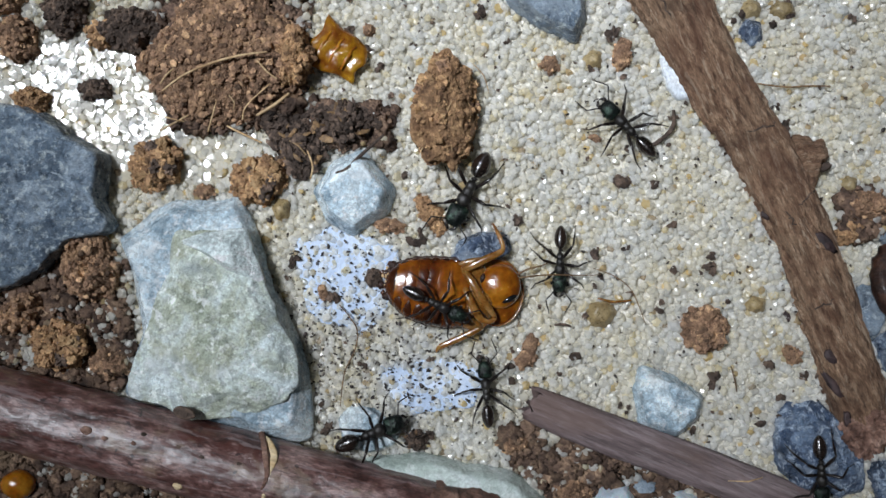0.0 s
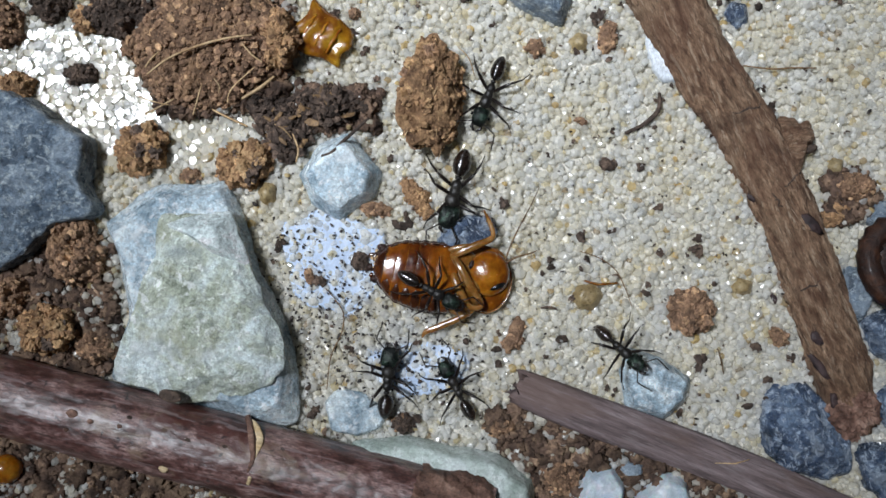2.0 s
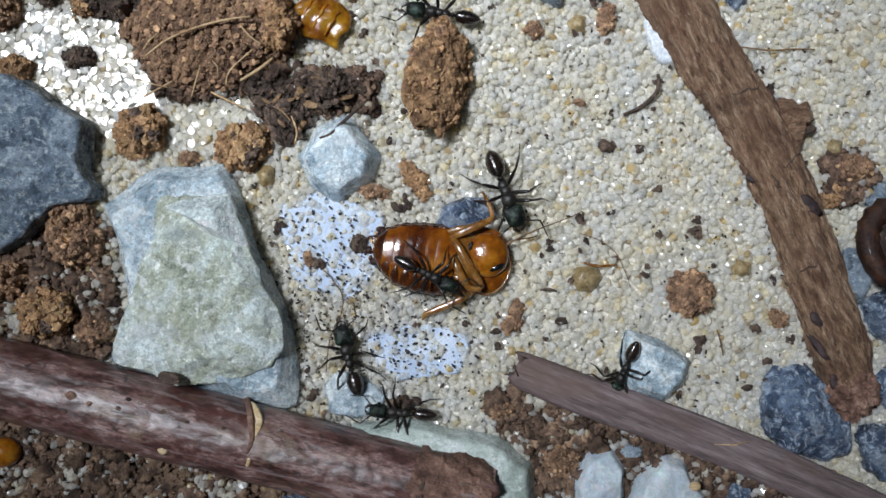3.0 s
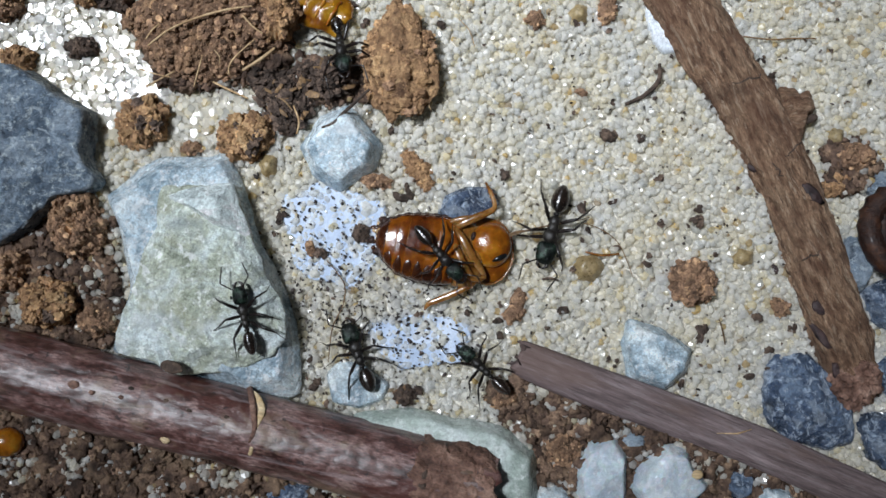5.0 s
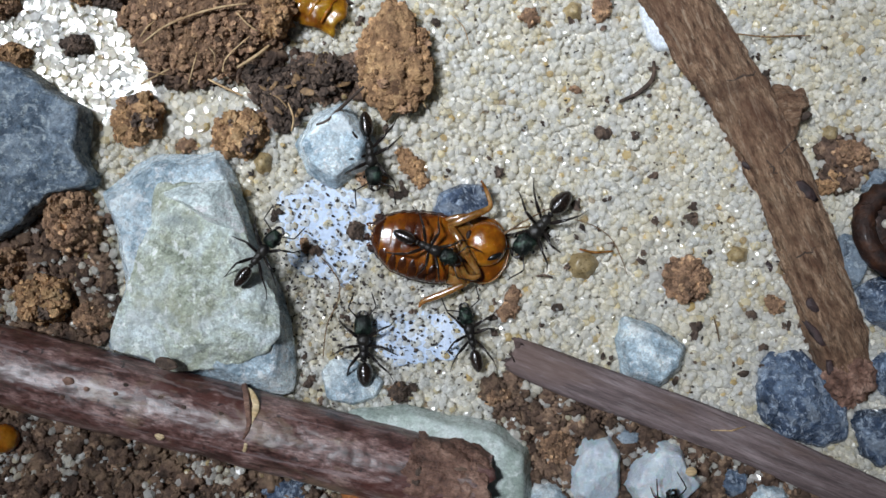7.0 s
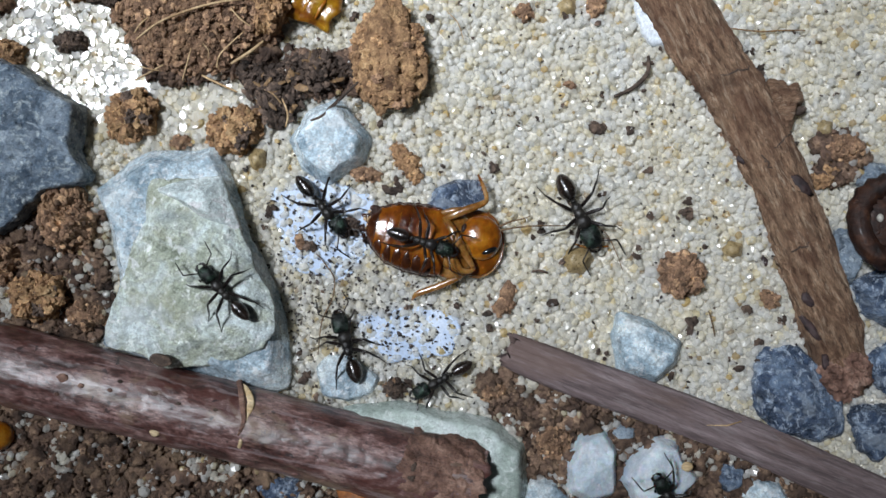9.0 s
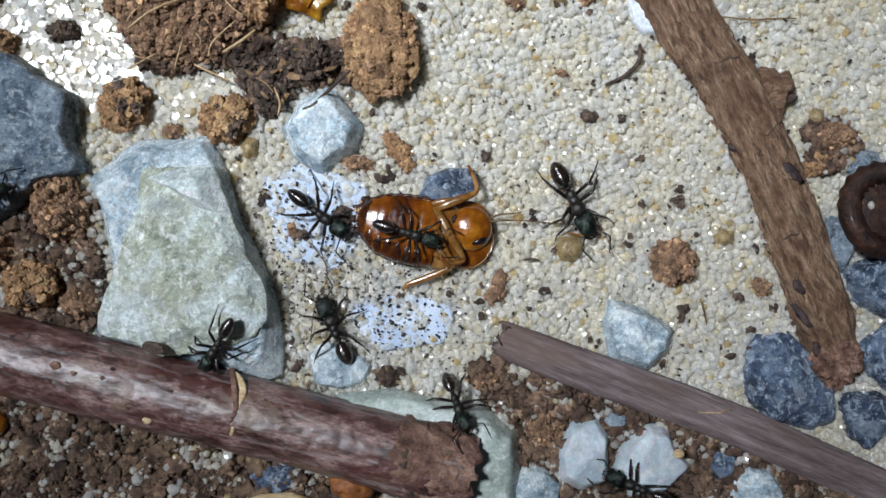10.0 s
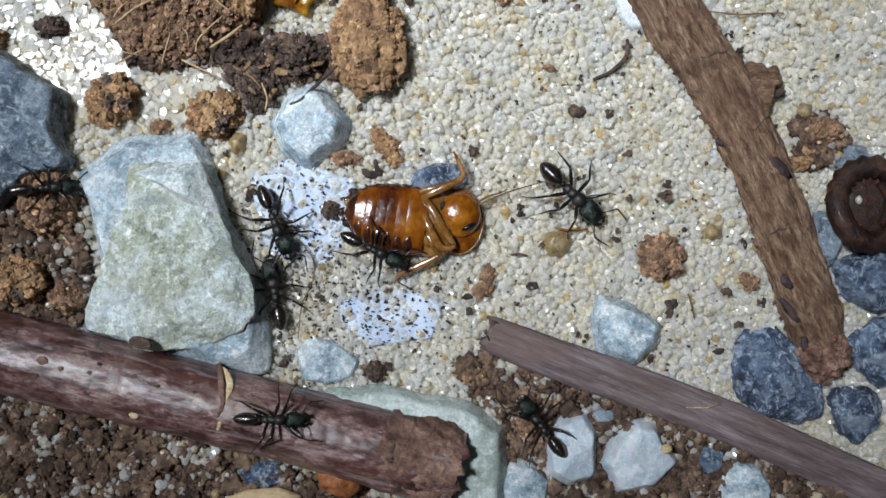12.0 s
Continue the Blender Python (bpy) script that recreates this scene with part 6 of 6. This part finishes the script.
def add_ant(label, stout=1.0):
    """An ant of 5 mm that faces +x, its feet on the ground; a stout one has a broader head and body."""
    ant = thing("ant", at(0, 0), label, "ant", "foraging ants")
    part("thorax", join(lump((0.52, 0, 0.90), (0.46, 0.38 * stout, 0.36), 0.05, 2, 3, 1), lump((0.02, 0, 0.88), (0.42, 0.28 * stout, 0.29), 0.05, 2, 3, 2),
                        lump((-0.38, 0, 0.86), (0.36, 0.27 * stout, 0.30), 0.05, 2, 3, 3)), ANT_BODY, ant, "brown-black thorax")
    part("waist", join(lump((-0.82, 0, 0.90), (0.14, 0.18 * stout, 0.28), 0.04, 2, 2, 4), tube([(-0.62, 0, 0.8), (-1.05, 0, 0.8)], [0.09, 0.09], 8)), ANT_BODY, ant)
    rows = []
    for i in range(41):
        u = i / 40
        r = 0.46 * stout * max(0.0, math.sin(math.pi * u ** 0.82)) ** 0.5
        rows.append((-0.96 - 1.66 * u, max(0.02, r * (1 - 0.05 * (u * 4.2 % 1.0) ** 4)), 0.82 - 0.10 * u))
    part("gaster", turned(rows, 28, 0.94), ANT_GASTER, ant, "glossy brown-black abdomen with fine pale hairs")
    v, f = lump((0, 0, 0), (0.66 * (0.5 + 0.5 * stout), 0.57 * (0.2 + 0.8 * stout), 0.40), 0.03, 2, 4, 6)
    long_, wide = 0.66 * (0.5 + 0.5 * stout), 0.57 * (0.2 + 0.8 * stout)
    square = [max(1e-3, (abs(x / long_) ** 2 + abs(y / wide) ** 2) ** 0.5 / max(1e-3, (abs(x / long_) ** 3.4 + abs(y / wide) ** 3.4) ** (1 / 3.4))) for x, y, z in v]
    v = [(x * k * 0.93, y * k * 0.90, z) for (x, y, z), k in zip(v, square)]
    v = [(x + 1.55, y * (1 - 0.20 * x), z * (1 - 0.15 * x) + 0.83) for x, y, z in v]
    head = part("head", (v, f), ANT_HEAD, ant, "dark metallic green head")
    for s in (-1, 1):
        part("eye", lump((1.52, s * 0.58 * stout, 0.98), (0.13, 0.08, 0.11), 0, 1, 2), ANT_EYE, head)
        part("mandible", tube([(2.02, s * 0.28, 0.72), (2.28, s * 0.29, 0.68), (2.44, s * 0.12, 0.66), (2.48, s * 0.02, 0.66)], [0.11, 0.12, 0.08, 0.03], 7, 0.7), ANT_LEG, head)
    thick = (0.085, 0.10, 0.118, 0.112, 0.08, 0.06, 0.078, 0.072, 0.05, 0.036, 0.032, 0.024)
    for hip, line in zip(HIPS, KNEES):
        for s in (-1, 1):
            h, k, a, t = (Vector((x, y * s, z)) for x, y, z in line)
            rel = [h, h.lerp(k, 0.15), h.lerp(k, 0.4), h.lerp(k, 0.7), h.lerp(k, 0.93), k.lerp(a, 0.05), k.lerp(a, 0.3), k.lerp(a, 0.65), k.lerp(a, 0.97), a.lerp(t, 0.1), a.lerp(t, 0.55), t]
            part("leg", tube(rel, thick, 8), ANT_LEG, ant, m=at(hip[0], hip[1] * s, hip[2]))
    for s in (-1, 1):
        rel = [(0, 0, 0), (0.34, s * 0.42, 0.16), (0.62, s * 0.82, 0.22), (0.70, s * 0.88, 0.20), (1.05, s * 0.86, 0.0), (1.42, s * 0.80, -0.22), (1.72, s * 0.78, -0.36)]
        part("antenna", tube(rel, [0.05, 0.045, 0.048, 0.05, 0.046, 0.046, 0.03], 7), ANT_LEG, ant, m=at(1.88, s * 0.22, 0.96))
    return ant


def surface_under(sticks=True, extra=(), stones=True, only=None):
    """What the ants walk on, as one tree to drop rays on; without the sticks for one that slips beneath them."""
    from mathutils.bvhtree import BVHTree
    verts, faces = [], []
    for m, (v, f) in only or list(extra) + [q for q in supports if sticks or q not in stick_supports][:None if stones else 1]:
        n = len(verts)
        verts.extend([(m @ Vector((x * MM, y * MM, z * MM))) * 1000 for x, y, z in v])
        faces.extend([tuple(i + n for i in q) for q in f])
    return BVHTree.FromPolygons(verts, faces)


def foot(tree, x, y):
    hit = tree.ray_cast(Vector((x, y, 30)), Vector((0, 0, -1)))
    return max(hit[0].z, 0.05) if hit[0] is not None else 0.05


def crawl(ant, size, rows, tree, later=(), perch=(0, 0, 0)):
    """Keys an ant along rows of seconds, x, y (mm) and heading (degrees), feet on what lies below, with legs that step as it goes."""
    ant.scale = (size, size, size)
    keys, turns = [], []
    last = None
    for t, x, y, a in rows:
        if last is not None:
            a = last + (a - last + 180) % 360 - 180
        last = a
        turns.append(a)
    times = np.array([r[0] for r in rows])
    path = np.array([r[1:3] for r in rows])
    dense = np.unique(np.concatenate([times] + [np.linspace(p, q, int(max(1, abs(d) // 60)) + 1) for p, q, d in zip(times, times[1:], np.diff(turns))]))
    for t in dense:
        x, y, a = (float(np.interp(t, times, c)) for c in (path[:, 0], path[:, 1], turns))
        c, s = math.cos(math.radians(a)), math.sin(math.radians(a))
        fore, mid, rear = (foot(([tree] + [q for since, q in later if t > since])[-1], x + k * size * c, y + k * size * s) for k in (1.3, 0.1, -1.3))
        fore, rear = max(fore, mid - 1.2), max(rear, mid - 1.2)
        z = 0.5 * mid + 0.25 * (fore + rear)
        pitch = -math.degrees(math.atan2(fore - rear, 2.6 * size))
        z = max(z, mid - 0.25, max(fore, rear) - 0.7)
        if perch[0] < t < perch[1]:
            z, pitch = perch[2], 0
        keys.append((float(t), at(x, y, z) @ pose(0, 0, 0, 0, 0, a) @ pose(0, 0, 0, 0, max(-35, min(35, pitch)), 0)))
    walk(ant, keys)
    steps = np.arange(0, 12.01, 0.125)
    px, py, pa = np.interp(steps, times, path[:, 0]), np.interp(steps, times, path[:, 1]), np.interp(steps, times, turns)
    gone = np.concatenate([[0], np.cumsum(np.hypot(np.diff(px), np.diff(py)) + np.abs(np.diff(pa)) * 0.02)])
    legs = [o for o in ant.children if o.name.startswith("leg")]
    for i, leg in enumerate(legs):
        side = -1 if i % 2 == 0 else 1
        base = leg.matrix_basis.copy()
        start = math.pi * ((i // 2 + i % 2) % 2) + 0.35 * (i % 3)
        rows_ = []
        for t, d in zip(steps, gone):
            swing = 20 * math.sin(d / size * 1.9 + start) + 5 * math.sin(0.9 * t + 2.3 * i)
            lift = 9 * max(0, math.cos(d / size * 1.9 + start))
            rows_.append((float(t), base @ pose(0, 0, 0, side * lift, 0, side * -swing)))
        walk(leg, rows_)
    for i, feeler in enumerate(o for o in ant.children if o.name.startswith("antenna")):
        base = feeler.matrix_basis.copy()
        walk(feeler, [(float(t), base @ pose(0, 0, 0, 0, 8 * math.sin(3.1 * t + i), 16 * math.sin(2.3 * t + 2.2 * i + size * 40))) for t in steps[::2]])


# ---- putting it together ----
add_ground()
add_stones()
add_clods()
add_litter()
add_sticks()
add_bare_patches()
add_fibres()
add_shells()
roach, feelers = add_cockroach()
loose_clod, clod_geo = add_loose_clod()
add_sand(COVERED)
add_soil_bed()
add_soil()
add_frass()
add_crumbs()
slim = add_ant("black-green metallic ant with glossy abdomen roaming the sand")
stout = add_ant("large black ant beside the upturned insect", 1.2)
ants = [copy_thing(slim, at(0, 0)), stout, slim, copy_thing(slim, at(0, 0)), copy_thing(stout, at(0, 0))] + [copy_thing(slim, at(0, 0)) for _ in range(3)]
for ob, label in zip(ants, ['black-green metallic ant with glossy abdomen roaming the sand', 'large black ant beside the upturned insect', 'slender dark green ant running over sand', 'black-green ant that climbs the pale stone', 'dark ant with striped abdomen near a small stone', 'dark green ant half hidden among white stones', 'greenish black ant riding on the upturned insect', 'dark green ant creeping over the blue-grey stone']):
    tagged(ob, label)


def motions():
    tree, low_tree = surface_under(), surface_under(False)
    bed_tree = surface_under(False, (), False)
    clod_tree = surface_under(True, [(at(-2.14, 10.05, 1.1, 0, 180, -2), clod_geo)])
    crawl(ants[0], 1.12, [(0, 13.12, 8.69, 135), (0.5, 6.48, 11.46, 152), (1, 4.80, 9.90, -148), (1.5, 4.56, 10.15, -135), (2, 4.29, 9.80, -111), (2.5, 3.16, 12.79, 172), (3, 0.92, 14.31, 171), (3.2, 0.96, 14.02, -167), (4.8, -6.27, 10.96, -89), (5, -6.21, 10.87, -80), (5.5, -3.30, 7.44, -61), (6, -2.89, 5.37, -60), (6.5, -3.44, 3.96, -78), (7, -3.81, 3.40, -82), (7.2, -3.97, 2.89, -86), (8.8, -6.34, -0.79, -52), (9, -6.88, -0.76, -50), (9.5, -6.85, -1.23, -51), (10, -6.53, -2.13, -38), (10.5, -6.42, -3.16, -37), (11, -6.92, -2.42, -24), (11.5, -6.94, -2.64, -32), (12, -8.80, -3.03, -68)], tree, ((4.5, clod_tree),))
    crawl(ants[1], 1.21, [(0, 1.78, 4.04, -117), (0.5, 0.73, 3.78, -134), (1, 0.70, 3.69, -133), (1.5, 0.80, 2.29, -129), (2, 1.85, 2.82, -105), (2.5, 4.67, 2.14, -70), (3, 5.55, 1.53, -69), (3.2, 5.76, 1.32, -71), (4.8, 9.09, -1.58, -99), (5, 8.75, -1.83, -106), (5.5, 8.27, -1.74, -132), (6, 8.17, -2.26, -132), (6.5, 8.29, -2.25, -127), (7, 8.34, -1.84, -132), (7.2, 8.63, -1.73, -125), (8.8, 11.43, -1.33, -66), (9, 11.42, -1.41, -64), (9.5, 11.71, -1.50, -64), (10, 11.64, -1.35, -63), (10.5, 11.65, -1.47, -66), (11, 11.95, -1.29, -57), (11.5, 12.13, -1.17, -48), (12, 12.44, -1.21, -45)], tree)
    crawl(ants[2], 1.00, [(0, 8.36, -0.97, -92), (0.5, 9.22, -3.41, -79), (1, 10.80, -7.31, -66), (1.5, 12.88, -7.61, -31), (2, 13.82, -8.63, -44), (2.5, 13.78, -9.60, -89), (3, 13.91, -10.99, -109), (3.2, 12.24, -11.73, -134), (4.8, 4.88, -11.82, 127), (5, 3.80, -11.94, 137), (5.5, 3.38, -9.65, 118), (6, 3.18, -9.84, 114), (6.5, 3.20, -9.42, 101), (7, 3.27, -9.79, 103), (7.2, 3.34, -9.90, 103), (8.8, 1.51, -12.26, -175), (9, 1.40, -13.18, -151), (9.5, 1.58, -14.70, -101), (10, 3.27, -15.89, -67), (10.5, 3.21, -17.41, -113), (11, 1.30, -19.40, -130), (12, 1.44, -19.71, -133)], tree, ((9.8, low_tree), (10.6, bed_tree)))
    crawl(ants[3], 1.00, [(0, 3.10, -10.22, 94), (0.5, 2.99, -9.31, 90), (1, 3.28, -9.12, 85), (1.5, 2.94, -10.79, 101), (2, 1.93, -11.21, 118), (2.5, 1.36, -13.52, 156), (3, -2.03, -14.09, 175), (3.2, -4.18, -13.76, 179), (4.8, -12.16, -9.88, 133), (5, -12.59, -7.88, 101), (5.5, -12.05, -5.33, 69), (6, -12.15, -3.69, 70), (6.5, -11.16, -3.92, 44), (7, -11.21, -3.98, 51), (7.2, -11.14, -3.74, 52), (8.8, -13.69, -5.27, 114), (9, -13.33, -6.60, 132), (9.5, -12.97, -8.61, -176), (10, -13.30, -11.10, -123), (10.5, -14.82, -13.51, -127), (11, -16.77, -16.32, -137), (11.5, -12.43, -17.34, -66), (12, -8.44, -16.35, -2)], tree, perch=(5.2, 8.9, 3.3))
    crawl(ants[4], 1.07, [(0, -5.05, -13.09, 22), (0.5, -4.07, -13.64, 4), (1, -2.55, -12.81, 28), (1.5, -2.05, -11.46, 64), (2, -2.96, -10.60, 85), (2.5, -4.57, -10.43, 104), (3, -5.68, -10.30, 105), (3.2, -5.62, -10.40, 108), (4.8, -4.95, -10.87, 109), (5, -5.13, -10.91, 111), (5.5, -5.41, -10.92, 115), (6, -4.78, -10.78, 100), (6.5, -4.68, -10.88, 98), (7, -4.38, -10.55, 92), (7.2, -4.43, -10.65, 96), (8.8, -5.15, -10.81, 108), (9, -5.21, -10.73, 107), (9.5, -5.31, -10.71, 110), (10, -5.59, -10.31, 113), (10.5, -5.89, -9.83, 108), (11, -7.22, -9.63, 158), (11.5, -8.67, -8.87, 118), (12, -8.92, -7.95, 100)], tree)
    crawl(ants[5], 1.04, [(0, 26.31, -15.50, -84), (0.5, 27.85, -17.50, -86), (1, 28.29, -21.04, -87), (2.5, 27.10, -25.44, -136), (5, 19.85, -26.45, 153), (6.5, 17.88, -22.87, 100), (7, 17.43, -22.34, 101), (7.2, 17.46, -22.37, 101), (8.8, 17.33, -21.40, 121), (9, 17.16, -21.24, 121), (9.5, 16.39, -21.33, 153), (10, 15.83, -21.60, 158), (10.5, 15.21, -21.54, 161), (11, 11.01, -19.51, 167), (11.5, 9.03, -18.52, 154), (12, 9.92, -17.61, 127)], tree)
    crawl(ants[6], 1.02, [(0, -0.42, -3.90, -26), (0.5, 0.39, -4.84, -24), (1, -0.24, -4.23, -32), (1.5, 0.22, -4.30, -31), (2, 0.15, -4.15, -29), (2.5, 0.41, -4.28, -20), (3, 0.02, -4.31, -27), (3.2, 0.47, -4.22, -36), (4.8, 0.42, -3.41, -53), (5, 0.71, -3.69, -49), (5.5, 0.83, -3.09, -59), (6, 0.73, -3.10, -59), (6.5, 0.68, -2.99, -37), (7, 0.27, -3.40, -25), (7.2, 0.31, -3.43, -25), (8.8, 0.38, -3.44, -20), (9, 0.29, -3.34, -18), (9.5, 0.20, -3.53, -19), (10, -0.14, -3.58, -17), (10.5, -0.49, -4.20, -24), (11, -1.14, -4.64, -28), (11.5, -1.18, -4.80, -32), (12, -1.71, -5.07, -27)], tree)
    crawl(ants[7], 0.96, [(0, -44.03, 0.12, 22), (5, -40.46, -1.93, 16), (9, -35.51, -0.33, 11), (10, -30.02, -0.59, 11), (10.5, -28.21, -0.57, 8), (11, -26.63, -0.60, 11), (11.5, -25.56, -0.69, 4), (12, -24.88, -0.49, 7)], tree)
    walk(roach, [
        (0, at(0.81, -3.25, 0, 0, 0, 2.7)),
        (0.5, at(1.07, -3.31, 0, 0, 0, 1.1)),
        (1.5, at(0.91, -3.44, 0, 0, 0, -0.1)),
        (2.5, at(1.03, -3.41, 0, 0, 0, 0.5)),
        (3, at(1.00, -3.41, 0, 0, 0, 0.7)),
        (5.5, at(1.04, -3.49, 0, 0, 0, 0.0)),
        (6.5, at(1.06, -3.52, 0, 0, 0, -0.6)),
        (7, at(1.09, -3.53, 0, 0, 0, -0.5)),
        (9, at(1.09, -3.34, 0, 0, 0, -2.1)),
        (9.5, at(1.10, -3.33, 0, 0, 0, -2.7)),
        (10, at(0.99, -3.52, 0, 0, 0, -2.0)),
        (10.5, at(0.79, -3.46, 0, 0, 0, -3.3)),
        (11, at(0.83, -3.45, 0, 0, 0, -4.1)),
        (12, at(1.11, -3.06, 0, 0, 0, 1.0)),
    ])
    walk(loose_clod, [
        (0, at(0.23, 9.77, 1.75, 0, 38, 0)),
        (0.5, at(0.32, 9.75, 1.75, 0, 38, 0)),
        (1, at(0.22, 9.71, 1.75, 0, 38, 0)),
        (1.5, at(0.17, 9.67, 1.75, 0, 39, -1)),
        (2, at(0.26, 9.65, 1.75, 0, 40, -2)),
        (2.5, at(0.33, 9.50, 1.75, 0, 41, -4)),
        (3, at(0.84, 9.64, 1.75, 0, 41, -6)),
        (3.2, at(0.83, 9.65, 1.8, 0, 45, -6)),
        (4, at(-0.71, 9.92, 2.3, 0, 95, -4)),
        (4.4, at(-1.46, 10.06, 1.8, 0, 140, -3)),
        (4.8, at(-2.13, 10.12, 1.1, 0, 180, -2)),
        (5, at(-2.14, 10.05, 1.1, 0, 180, -2)),
        (12, at(-2.14, 10.05, 1.1, 0, 180, -2)),
    ])
    (stiff, hip_a), (long, hip_b) = feelers
    walk(stiff, [(t, at(*hip_a) @ pose(0, 0, 0, 0, 0, a)) for t, a in ((0, 22), (2, 25), (3, 18), (5, 14), (7, 20), (9, 26), (10.5, 15), (12, 28))])
    walk(long, [(t, at(*hip_b) @ pose(0, 0, 0, 0, 0, a)) for t, a in ((0, 1), (1, 12), (1.5, 17), (2, 66), (2.5, 30), (3.2, 24), (5, 14), (7, 30), (8.8, 12), (9.5, 0), (10.5, 4), (12, 20))])


motions()
